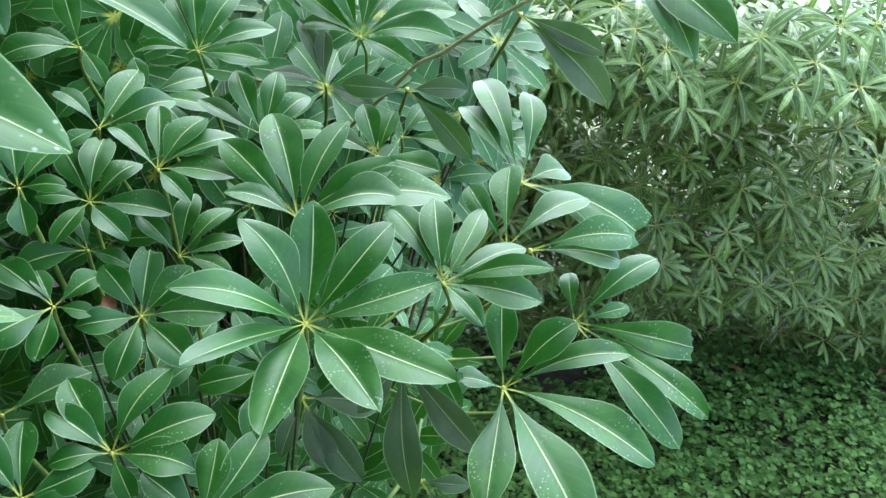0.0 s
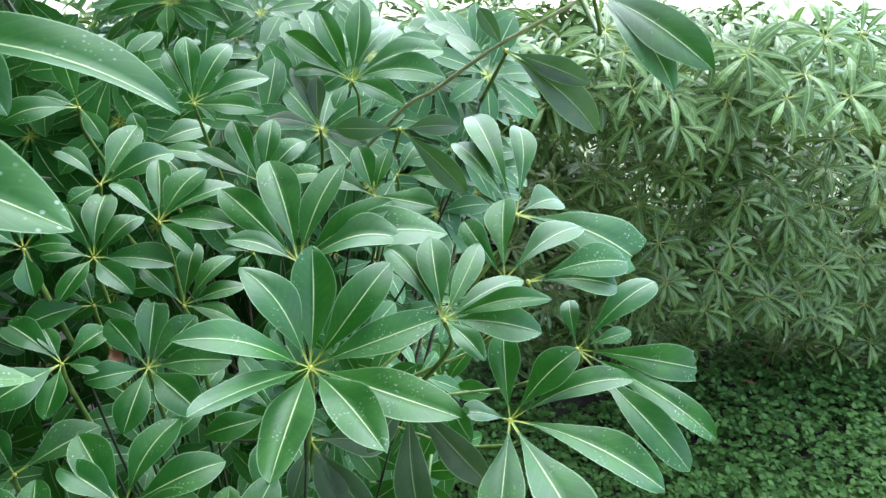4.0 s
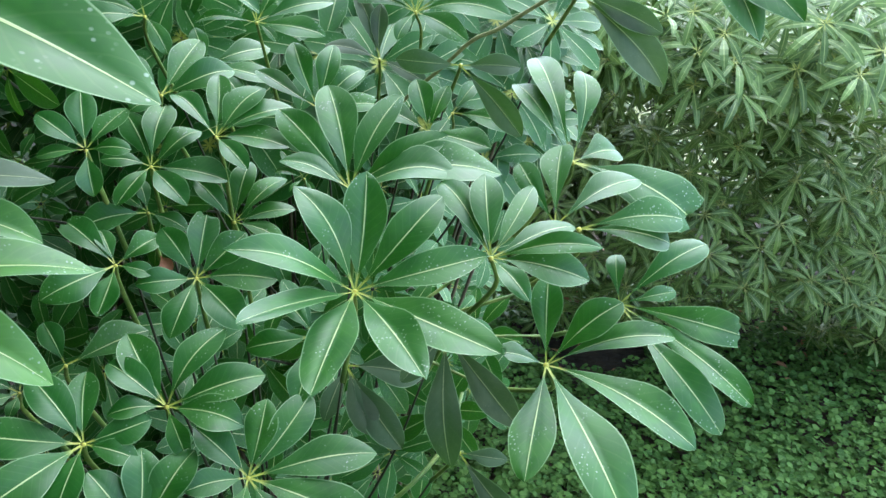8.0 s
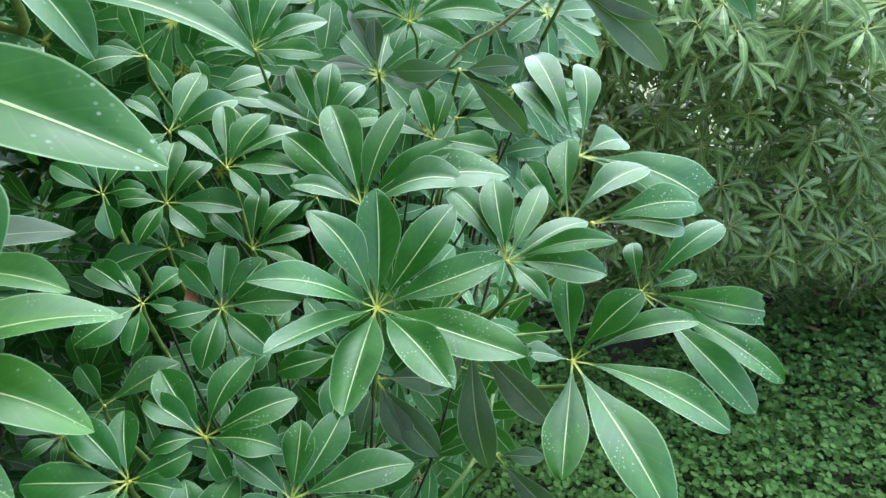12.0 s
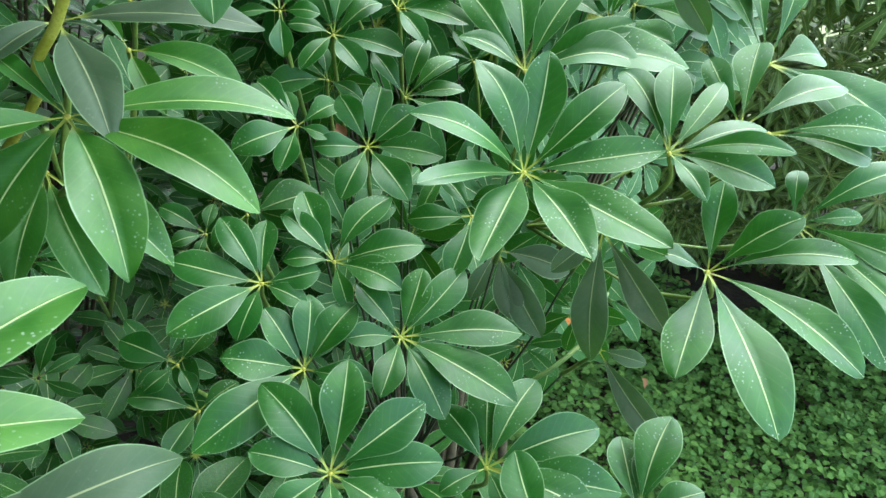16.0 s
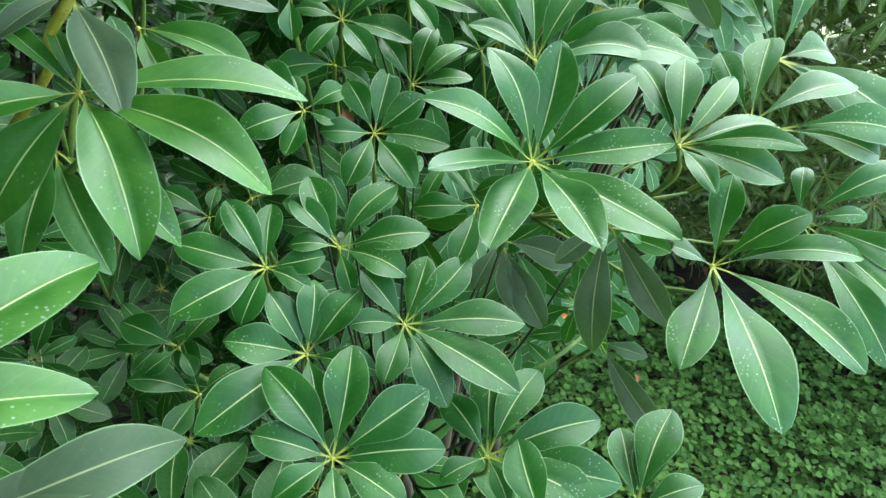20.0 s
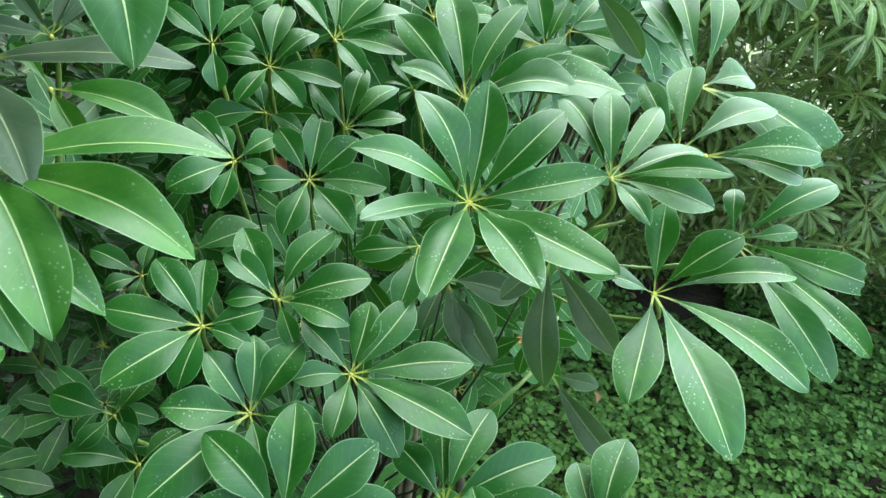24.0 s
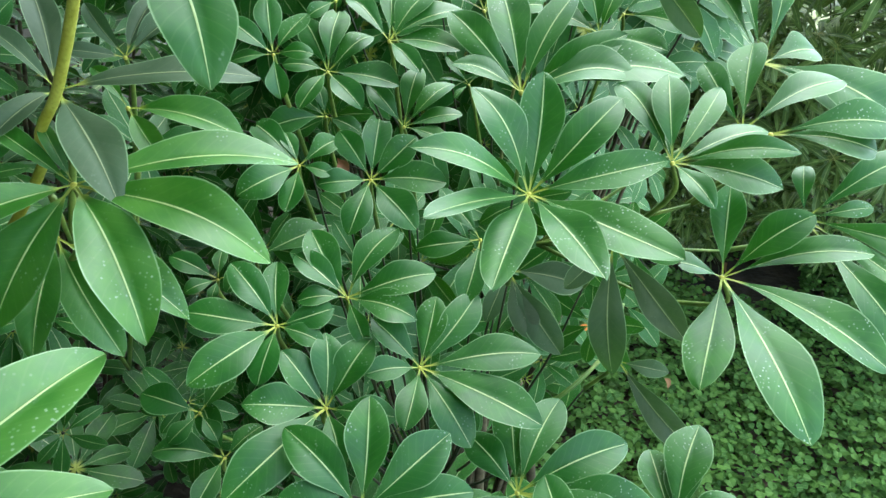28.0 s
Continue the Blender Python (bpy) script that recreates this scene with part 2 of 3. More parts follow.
def blade(bm, base, tip, normal, width, arch=0.06, fold=0.16, stalk=0.10, wave=0.03, rows=11, cols=(-1, -0.6, -0.25, 0, 0.25, 0.6, 1), peak=1.36, blunt=0.62, foot=0.85, torn=False, rng=random):
    """One leaf from base to tip, keeled along its midrib, arched, with an uneven rim. peak moves the widest place outwards, a smaller blunt rounds the tip, a smaller foot the base."""
    layer = bm.loops.layers.uv.verify()
    along = tip - base
    length = along.length
    u = along / length
    side = u.cross(normal).normalized()
    up = side.cross(u)
    phase, bend, curl, sag = rng.uniform(0, 6.3), rng.uniform(-0.035, 0.035), rng.uniform(0.4, 1.2), rng.uniform(0.9, 1.5)
    half = width * length / 2
    grid = []
    for i in range(rows + 1):
        t = 1 - (1 - i / rows) ** 1.25
        q = max(0.0, (t - stalk) / (1 - stalk)) * (0.88 if torn else 1.0)
        g = min(q, 1) ** peak
        h = half * max(math.sin(math.pi * g), 0.0) ** (foot if g < 0.5 else blunt)
        h = max(h, half * (0.05 if t < 0.5 else 0.03))
        mid = base + u * (length * t) + up * (length * arch * 4 * t**sag * (1 - t**sag)) + side * (length * bend * math.sin(math.pi * t))
        row = []
        for c in cols:
            rim = abs(c) ** 2 * wave * length * math.sin(9 * t + phase + (1.7 if c > 0 else 0)) * min(1, 3 * q)
            lift = fold * abs(c) * h - 0.20 * curl * c * c * h
            row.append(bm.verts.new(mid + side * (c * h * (1 + 0.04 * math.sin(11 * t + phase + c))) + up * (lift + rim)))
            if torn and i == rows:
                row[-1].co += u * (length * rng.uniform(-0.07, 0.05))
        grid.append(row)
    last = len(cols) - 1
    for i in range(rows):
        for k in range(last):
            face = bm.faces.new((grid[i][k], grid[i][k + 1], grid[i + 1][k + 1], grid[i + 1][k]))
            for loop, (a, b) in zip(face.loops, ((i, k), (i, k + 1), (i + 1, k + 1), (i + 1, k))):
                loop[layer].uv = (0.5 + 0.5 * cols[b], 1 - (1 - a / rows) ** 1.25)


def empty(name, at, label, category, group=""):
    ob = new(name)
    ob.location = at
    ob.empty_display_size = 0.1
    return tagged(ob, label, category, group)


# ---- the ground ----
def sheet(name, x0, y0, x1, y1, z, steps, rough, material, label):
    bm = bmesh.new()
    rows = []
    for i in range(steps + 1):
        row = []
        for k in range(steps + 1):
            x, y = x0 + (x1 - x0) * i / steps, y0 + (y1 - y0) * k / steps
            row.append(bm.verts.new((x, y, z + rough * noise.noise(Vector((x * 2.3, y * 2.3, 0.0))))))
        rows.append(row)
    for i in range(steps):
        for k in range(steps):
            bm.faces.new((rows[i][k], rows[i + 1][k], rows[i + 1][k + 1], rows[i][k + 1]))
    return tagged(part(name, bm, material, None), label, "ground", kind="structure")


sheet("ground", -300, -300, 300, 300, -0.05, 2, 0.0, LAWN, "dry yellow-green lawn reaching the horizon")
sheet("soil_bed", -4, -2, 6, 5.2, 0.0, 90, 0.03, SOIL, "dark soil bed under the ground cover")


# made-up pale sheet that stands in for the white brightness at the horizon
sheet("horizon_sheet", 0, 28, 90, 140, -0.03, 2, 0.0, HORIZON_WHITE, "pale sheet beyond the lawn, added for the white at the horizon").rotation_euler[2] = radians(-27.5)


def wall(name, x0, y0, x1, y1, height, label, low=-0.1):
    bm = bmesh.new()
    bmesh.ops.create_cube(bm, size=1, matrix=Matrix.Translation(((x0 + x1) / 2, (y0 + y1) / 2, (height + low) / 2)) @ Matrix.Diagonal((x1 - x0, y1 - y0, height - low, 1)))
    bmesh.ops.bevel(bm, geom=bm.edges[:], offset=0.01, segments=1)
    return tagged(part(name, bm, DARK_BLOCKER, None, smooth=False), label, "wall", kind="structure")


# these walls are made up to hold light off the left-hand shrubs
wall("blocker_south", -2.8, -0.80, 0.30, -0.60, 6.0, "plain dark grey wall, made up to block light")
wall("blocker_west", -3.0, -0.80, -2.8, 4.2, 6.0, "plain dark grey wall, made up to block light")
# made-up overhang out of view, keeps the sky's sheen off the lower leaves
wall("blocker_overhang", -2.8, -0.597, 0.30, 0.36, 3.05, "plain dark grey overhang, made up to block light from above", 2.90)


def ground_cover():
    """Low trailing plants: heart-shaped leaves on short stalks, three to a stalk."""
    rng = random.Random(11)
    bm = bmesh.new()
    for _ in range(33000):
        x, y = rng.uniform(-1.2, 3.0), rng.uniform(0.6, 3.8)
        edge = min(x + 1.2, 3.0 - x, y - 0.6, 3.8 - y)
        patchy = noise.noise(Vector((x * 1.3, y * 1.3, 3.0)))
        if patchy < -0.50 + 0.10 * max(0, y - 2.7) or edge < 0.25 + 0.4 * patchy:
            continue
        z = 0.06 + 0.05 * noise.noise(Vector((x * 2.5, y * 2.5, 7.0))) + rng.uniform(-0.07, 0.05)
        turn = rng.uniform(0, 6.3)
        for k in range(3):
            a = turn + 2.1 * k + rng.uniform(-0.25, 0.25)
            size = rng.uniform(0.013, 0.025)
            way = Vector((math.cos(a), math.sin(a), rng.uniform(-0.35, 0.15)))
            normal = Vector((rng.uniform(-0.9, 0.9), rng.uniform(-1.1, 0.6), 1)).normalized()
            base = Vector((x, y, z)) + way * 0.006
            heart(bm, base, way.normalized() * size, normal, rng)
    return tagged(part("ground_cover", bm, COVER, None, smooth=False), "dense low carpet of small heart-shaped green leaves on soil", "ground cover", kind="stuff")


def heart(bm, base, along, normal, rng):
    layer = bm.loops.layers.uv.verify()
    side = along.cross(normal).normalized() * along.length
    up = side.cross(along).normalized() * along.length
    fold = rng.uniform(0.02, 0.2)
    outline = ((0, 0), (-0.12, 0.34), (0.22, 0.56), (0.62, 0.45), (1.0, 0.0))
    left = [bm.verts.new(base + along * a + side * b + up * b * fold) for a, b in outline[1:4]]
    right = [bm.verts.new(base + along * a - side * b + up * b * fold) for a, b in outline[1:4]]
    root, tip = bm.verts.new(base), bm.verts.new(base + along)
    for ring, edge in (((root, *left, tip), 1.0), ((root, tip, *right[::-1]), 0.0)):
        for loop in bm.faces.new(ring).loops:
            loop[layer].uv = (0.5 if loop.vert in (root, tip) else edge, 0.5)


ground_cover()


# ---- the hedge behind: bushes with narrow leaves in rosettes ----
def rosette_mesh(seed, count, length, width, material=NARROW):
    rng = random.Random(seed)
    bm = bmesh.new()
    for k in range(count):
        a = 2 * math.pi * k / count + rng.uniform(-0.14, 0.14)
        rise = rng.uniform(-0.55, 0.05)
        long = length * rng.uniform(0.80, 1.1)
        tip = Vector((math.cos(a) * math.cos(rise), math.sin(a) * math.cos(rise), math.sin(rise))) * long
        blade(bm, Vector((0, 0, rng.uniform(-0.012, 0.004))), tip, Vector((0, 0, 1)), width * rng.uniform(0.85, 1.2), rng.uniform(0.04, 0.16), 0.2, 0.08, 0.0, 7, (-1, 0, 1), 1.18, rng=rng)
    mesh = bpy.data.meshes.new("rosette")
    bm.to_mesh(mesh)
    bm.free()
    mesh.materials.append(material)
    return mesh


ROSETTES = [rosette_mesh(50 + k, 9 + k % 4, 0.112, 0.17) for k in range(7)]
DULL_SHADED_ROSETTES = [rosette_mesh(70 + k, 9 + k % 4, 0.098, 0.17, DULL_SHADED) for k in range(7)]
SUNNY_ROSETTES = [rosette_mesh(60 + k, 8 + k % 4, 0.120, 0.17, SUNLIT_YELLOWISH) for k in range(7)]


def narrow_bush(x, y, low, high, rx, ry, count, seed, grow=1.0, back=0.0, lean=14, spread=1.0, meshes=None):
    """An open bush whose rosettes stand on thin branched stems."""
    rng = random.Random(seed)
    bush = empty("narrow_leaf_bush", (x, y, 0), "bush with narrow pointed green leaves in rosettes", "bush", "bushes of the hedge")
    stems = bmesh.new()
    for n in range(count):
        a, s = rng.uniform(2.9, 6.5) if n % 3 else rng.uniform(0, 3.14), math.sqrt(rng.uniform(0.02, 1))
        q = min(1.0, max(0.0, 0.55 + 0.55 * s * math.sin(a) + rng.gauss(0, 0.16)))
        swell = math.sin(math.pi * (0.18 + 0.72 * q)) ** 0.6
        p = Vector((rx * s * swell * math.cos(a), ry * s * swell * math.sin(a), low + (high - low) * q + rng.uniform(-0.06, 0.06)))
        ob = new("rosette", (meshes or ROSETTES)[n % len(ROSETTES)])
        ob.parent = bush
        tilt = (15 + 32 * s) * spread
        ob.matrix_basis = Matrix.Translation(p) @ pose(0, 0, 0, rng.uniform(-20, 20) - tilt * math.sin(a) + lean, tilt * math.cos(a), rng.uniform(0, 360)) @ Matrix.Scale(grow * rng.uniform(0.75, 1.15), 4)
        root = Vector((0.2 * p.x, 0.2 * p.y + back, 0.0))
        middle = Vector((0.55 * p.x, 0.55 * p.y + 0.9 * back, 0.65 * p.z))
        if n % 22 == 0:
            tube(stems, curve((root, middle, p), 3), 0.0032, 0.0014, 5)
    part("branch", stems, TWIG, bush, "thin brown branching stems")
    return bush


def outer_rosettes(bush, count, seed, x, y, z, grow, meshes=ROSETTES):
    """The rosettes on the side that faces the bed, hubs turned outwards."""
    rng = random.Random(seed)
    for n in range(count):
        q = (n + 0.5) / count
        p = Vector((x[0] + (x[1] - x[0]) * q, y[0] + (y[1] - y[0]) * q, rng.uniform(*z))) + Vector((rng.uniform(-0.05, 0.05), rng.uniform(-0.06, 0.06), 0))
        ob = new("rosette", meshes[rng.randrange(len(meshes))])
        ob.parent = bush
        ob.matrix_basis = Matrix.Translation(p - bush.location) @ pose(0, 0, 0, rng.uniform(28, 58), rng.uniform(-22, 22), 0) @ pose(0, 0, 0, 0, 0, rng.uniform(0, 360)) @ Matrix.Scale(grow * rng.uniform(0.85, 1.1), 4)


def hanging_rosettes(bush, seed, grow, places, meshes=ROSETTES):
    """Large rosettes on the hedge's near edge, their leaves falling outwards from the hub."""
    rng = random.Random(seed)
    for p in places:
        ob = new("rosette", meshes[rng.randrange(len(meshes))])
        ob.parent = bush
        ob.matrix_basis = Matrix.Translation(Vector(p) - bush.location) @ pose(0, 0, 0, rng.uniform(38, 62), rng.uniform(-18, 18), 0) @ pose(0, 0, 0, 0, 0, rng.uniform(0, 360)) @ Matrix.Scale(grow * rng.uniform(0.92, 1.1), 4)


bush = narrow_bush(0.25, 2.30, 1.29, 1.64, 0.58, 0.38, 140, 1, 1.15, 0.8, 30, 0.5)
outer_rosettes(bush, 36, 71, (-0.30, 0.62), (1.90, 1.90), (1.30, 1.56), 0.98)
bush = narrow_bush(0.90, 2.50, 1.28, 1.58, 0.58, 0.36, 150, 2, 1.15, 0.7, 30, 0.5)
outer_rosettes(bush, 48, 72, (0.50, 1.45), (1.92, 2.20), (1.30, 1.54), 1.05)
hanging_rosettes(bush, 75, 1.18, ((0.40, 1.97, 1.56), (0.62, 1.95, 1.385), (0.43, 2.05, 1.345), (0.48, 1.93, 1.315), (0.735, 1.92, 1.37), (0.835, 1.95, 1.39), (0.85, 1.82, 1.375), (0.29, 2.03, 1.355), (-0.015, 2.10, 1.40), (-0.075, 2.0, 1.60), (0.91, 1.86, 1.43), (0.97, 1.90, 1.525), (0.755, 1.87, 1.49), (0.535, 2.0, 1.53), (1.035, 1.86, 1.37), (0.19, 2.0, 1.46)))
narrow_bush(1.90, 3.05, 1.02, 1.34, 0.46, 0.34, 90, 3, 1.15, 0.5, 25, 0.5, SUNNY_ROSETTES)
narrow_bush(0.20, 3.05, 0.10, 1.15, 0.50, 0.40, 170, 15, 1.3, 0, 26, 0.6, DULL_SHADED_ROSETTES)
narrow_bush(0.75, 2.80, 1.00, 1.36, 0.95, 0.26, 150, 16, 1.35, 0.4, 26, 0.5, DULL_SHADED_ROSETTES)
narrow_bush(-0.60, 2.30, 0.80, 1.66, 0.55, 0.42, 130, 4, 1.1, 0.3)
bush = narrow_bush(0.70, 3.00, 0.15, 1.25, 0.70, 0.45, 250, 5, 1.3, 0, 26, 0.6, DULL_SHADED_ROSETTES)
outer_rosettes(bush, 80, 73, (0.20, 1.35), (2.48, 2.50), (0.45, 1.15), 1.25, DULL_SHADED_ROSETTES)
hanging_rosettes(bush, 76, 1.2, ((0.76, 2.33, 1.06), (0.63, 2.40, 0.94), (0.67, 2.45, 0.835), (0.70, 2.35, 0.80), (0.51, 2.46, 1.035), (0.99, 2.37, 0.945), (0.74, 2.35, 0.65), (0.89, 2.35, 0.53), (0.955, 2.34, 0.785)), DULL_SHADED_ROSETTES)
bush = narrow_bush(1.62, 3.00, 0.12, 1.10, 0.62, 0.45, 240, 6, 1.25, 0, 26, 0.6, DULL_SHADED_ROSETTES)
outer_rosettes(bush, 70, 74, (1.15, 2.20), (2.50, 2.55), (0.40, 1.05), 1.25, DULL_SHADED_ROSETTES)
narrow_bush(2.50, 3.20, 0.12, 0.95, 0.65, 0.45, 210, 7, 1.25, 0, 26, 0.6, DULL_SHADED_ROSETTES)
narrow_bush(-0.30, 2.95, 0.12, 1.20, 0.65, 0.45, 210, 8, 1.3, 0, 26, 0.6, DULL_SHADED_ROSETTES)
narrow_bush(-1.50, 2.20, 0.50, 1.66, 0.60, 0.42, 160, 9)
narrow_bush(0.85, 3.90, 0.40, 1.50, 0.85, 0.40, 260, 13, 1.4)
narrow_bush(1.95, 3.95, 0.20, 1.05, 0.75, 0.40, 200, 14, 1.4)
narrow_bush(-0.10, 3.60, 0.90, 1.85, 0.70, 0.40, 130, 11, 1.3)
narrow_bush(-1.20, 3.30, 0.80, 1.90, 0.80, 0.40, 150, 12, 1.3)


# ---- the umbrella shrubs in front ----
SHRUB_LABEL = "umbrella shrub with glossy green leaflets radiating in rosettes"
CROWNS = {}


def umbrella_shrub(x, y, crown, label):
    """A shrub standing at x, y; its branches fork from the crown point."""
    shrub = empty("umbrella_shrub", (x, y, 0), label, "shrub", "umbrella shrubs")
    top = Vector(crown) - Vector((x, y, 0))
    for k, off in enumerate(((0.03, 0.02), (-0.03, 0.03), (0.0, -0.03))):
        bm = bmesh.new()
        root = Vector((off[0], off[1], -0.02))
        tube(bm, curve((root, 0.5 * (root + top) + Vector((2 * off[0], 2 * off[1], 0)), top)), 0.011, 0.007, 8)
        part("trunk", bm, BARK, shrub, "thin brown woody stem")
    CROWNS[shrub.name] = Vector(crown)
    return shrub


# leaf outlines: where the blade is widest, how blunt its tip and how slender its base is
LANCE = ((1.02, 1.16), (0.60, 0.72), (0.70, 0.85))
OVAL = ((1.22, 1.42), (0.58, 0.72), (0.80, 0.95))
SPOON = ((1.38, 1.62), (0.50, 0.58), (0.85, 1.0))
BLUNT = ((1.60, 1.95), (0.42, 0.52), (0.80, 0.95))


def cluster(shrub, centre, tilt, azimuth, leaves, fork=None, habit=None, skin=None):
    """One rosette: leaflets given as (angle, length, lift, width to length) round an axis that is tilted from upright."""
    rng = random.Random(round(1000 * sum(centre)))
    c = Vector(centre)
    habit = habit or (LANCE if shrub == near_shrub else OVAL)
    foot = shrub.location
    a, b = radians(azimuth), radians(tilt)
    axis = Vector((math.cos(a) * math.sin(b), math.sin(a) * math.sin(b), math.cos(b)))
    right = Vector((0, 0, 1)).cross(axis).normalized()
    ahead = axis.cross(right)
    crown = Vector(fork) if fork else CROWNS[shrub.name]
    node = c - axis * 0.045 + (crown - c).normalized() * 0.05
    bm = bmesh.new()
    size = sum(leaf[1] for leaf in leaves) / len(leaves)
    tube(bm, [p - c for p in curve((node, c - axis * 0.03, c - axis * 0.001), 5)], 0.0020, 0.0013, 6)
    bmesh.ops.create_uvsphere(bm, u_segments=8, v_segments=6, radius=0.018 * size + 0.0006, matrix=Matrix.Translation(-axis * 0.001))
    for face in bm.faces[-40:]:
        face.material_index = 1
    holder = part("leaf_stalk", bm, (STALK, HUB), shrub, "green stalk with a yellow hub")
    holder.location = c - foot
    for angle, length, lift, width, *lean in leaves:
        t, h = radians(angle), radians(lift)
        way = (right * math.cos(t) + ahead * math.sin(t)) * math.cos(h) + axis * math.sin(h)
        leaf = bmesh.new()
        roll = rng.uniform(-0.22, 0.22)
        normal = (axis + (lean[0] if lean else roll) * way.cross(axis)).normalized()
        peak, blunt, slender = (rng.uniform(*span) for span in habit)
        blade(leaf, way * 0.0015, way * length, normal, width * (0.96 if shrub == near_shrub else 1.28 if length < 0.06 else 1.12 if length < 0.075 else 0.98), rng.uniform(0.04, 0.14), rng.uniform(0.24, 0.46) * (1.5 if shrub == near_shrub else 1), 0.09, rng.uniform(0.006, 0.018), 16, peak=peak, blunt=blunt, foot=slender, torn=rng.random() < (0.0 if shrub == near_shrub else 0.05), rng=rng)
        part("leaflet", leaf, skin or (BRIGHTENED_LEAF if shrub == near_shrub else LEAF), holder)
    twig = bmesh.new()
    tube(twig, [p - foot for p in curve((crown, *(() if fork else (crown.lerp(node, 0.4) - Vector((0, 0, 0.04)), Vector((*crown.lerp(node, 0.8).xy, node.z - 0.3 * (node.z - crown.z))))), node), 4)], 0.0018, 0.0009, 6)
    part("branch", twig, TWIG if not fork else STALK, shrub, "thin greenish branch")
    return holder


main_shrub = umbrella_shrub(-0.24, 0.52, (-0.22, 0.50, 0.95), SHRUB_LABEL)
near_shrub = umbrella_shrub(-0.55, 0.12, (-0.48, 0.10, 1.25), "tall umbrella shrub with large pale green leaflets close to the camera")
back_shrub = umbrella_shrub(-0.24, 0.84, (-0.22, 0.80, 1.10), "umbrella shrub with leaflets hanging from slanting brown branches")
cluster(main_shrub, (-0.090, 0.337, 1.421), 25, -72, [(124, 0.07, 36, 0.333), (79, 0.071, 38, 0.336), (37, 0.077, 26, 0.338), (3, 0.08, 15, 0.314), (-46, 0.101, 17, 0.293), (-73, 0.093, 22, 0.276), (-109, 0.091, 18, 0.305), (-138, 0.095, 32, 0.234), (-171, 0.086, 38, 0.263)])
cluster(main_shrub, (0.026, 0.364, 1.366), 27, -114, [(106, 0.057, 38, 0.285), (52, 0.062, 23, 0.347), (32, 0.081, 4, 0.265), (-10, 0.099, -5, 0.293, -0.22), (-46, 0.115, 6, 0.297, -0.32), (-73, 0.095, 18, 0.288), (-154, 0.03, 35, 0.463)], (-0.10, 0.44, 1.33), SPOON)
cluster(main_shrub, (-0.013, 0.355, 1.441), 30, -102, [(133, 0.067, 4, 0.265), (107, 0.057, 13, 0.291), (79, 0.063, -2, 0.233), (40, 0.056, -5, 0.3), (12, 0.064, 7, 0.2), (-1, 0.058, -6, 0.332), (-44, 0.041, 6, 0.271), (120, 0.024, -5, 0.216)], (-0.10, 0.44, 1.33))
cluster(main_shrub, (-0.113, 0.423, 1.455), 32, -93, [(140, 0.083, 13, 0.305), (112, 0.087, 13, 0.349), (73, 0.082, 12, 0.333), (30, 0.076, 15, 0.359), (3, 0.077, 13, 0.468), (8, 0.104, 5, 0.37), (173, 0.051, 18, 0.335)])
cluster(main_shrub, (-0.215, 0.393, 1.393), 39, -65, [(-175, 0.039, 8, 0.39), (118, 0.043, 11, 0.373), (77, 0.047, 9, 0.372), (37, 0.046, 11, 0.404), (-12, 0.055, 7, 0.376), (-58, 0.053, 6, 0.386), (-113, 0.049, 7, 0.361)])
cluster(main_shrub, (-0.266, 0.444, 1.455), 35, -63, [(169, 0.034, 5, 0.41), (106, 0.052, 5, 0.335), (75, 0.053, 8, 0.343), (37, 0.047, 4, 0.387), (-23, 0.056, 4, 0.405), (-63, 0.048, 7, 0.343), (-123, 0.044, 6, 0.312)])
cluster(main_shrub, (-0.279, 0.392, 1.480), 31, -69, [(144, 0.037, 20, 0.393), (95, 0.044, 19, 0.359), (57, 0.042, 3, 0.358), (-7, 0.028, 3, 0.407), (-82, 0.032, -26, 0.403), (-168, 0.029, 1, 0.42)])
cluster(main_shrub, (-0.261, 0.423, 1.427), 38, -62, [(-172, 0.045, -1, 0.4), (-36, 0.031, 0, 0.385), (99, 0.029, 1, 0.326), (130, 0.028, -5, 0.338)])
cluster(main_shrub, (-0.216, 0.448, 1.479), 32, -78, [(132, 0.052, 4, 0.271), (94, 0.06, 4, 0.281), (56, 0.055, 5, 0.42), (29, 0.06, 1, 0.367), (-15, 0.055, 4, 0.371), (-53, 0.043, 4, 0.307)])
cluster(main_shrub, (-0.207, 0.444, 1.416), 29, -84, [(83, 0.051, 16, 0.296), (54, 0.055, 1, 0.298), (18, 0.046, -1, 0.33), (-22, 0.043, -4, 0.311), (140, 0.044, 23, 0.311)])
cluster(main_shrub, (-0.261, 0.375, 1.407), 36, -59, [(-155, 0.049, 4, 0.414), (125, 0.045, 2, 0.369), (103, 0.031, -3, 0.336), (31, 0.036, -2, 0.392), (-27, 0.025, 2, 0.409), (-111, 0.039, 1, 0.374)])
cluster(main_shrub, (-0.241, 0.286, 1.334), 29, -59, [(162, 0.059, 3, 0.366), (-149, 0.065, 6, 0.397), (-112, 0.042, 1, 0.404), (-31, 0.032, -5, 0.397), (6, 0.038, 6, 0.428), (84, 0.046, 4, 0.338), (118, 0.053, 10, 0.339)])
cluster(main_shrub, (-0.205, 0.317, 1.342), 30, -66, [(-177, 0.033, 6, 0.39), (135, 0.047, 5, 0.364), (113, 0.057, 4, 0.34), (50, 0.06, 8, 0.369), (8, 0.061, 6, 0.391), (-27, 0.05, 4, 0.392), (-73, 0.031, -6, 0.364)])
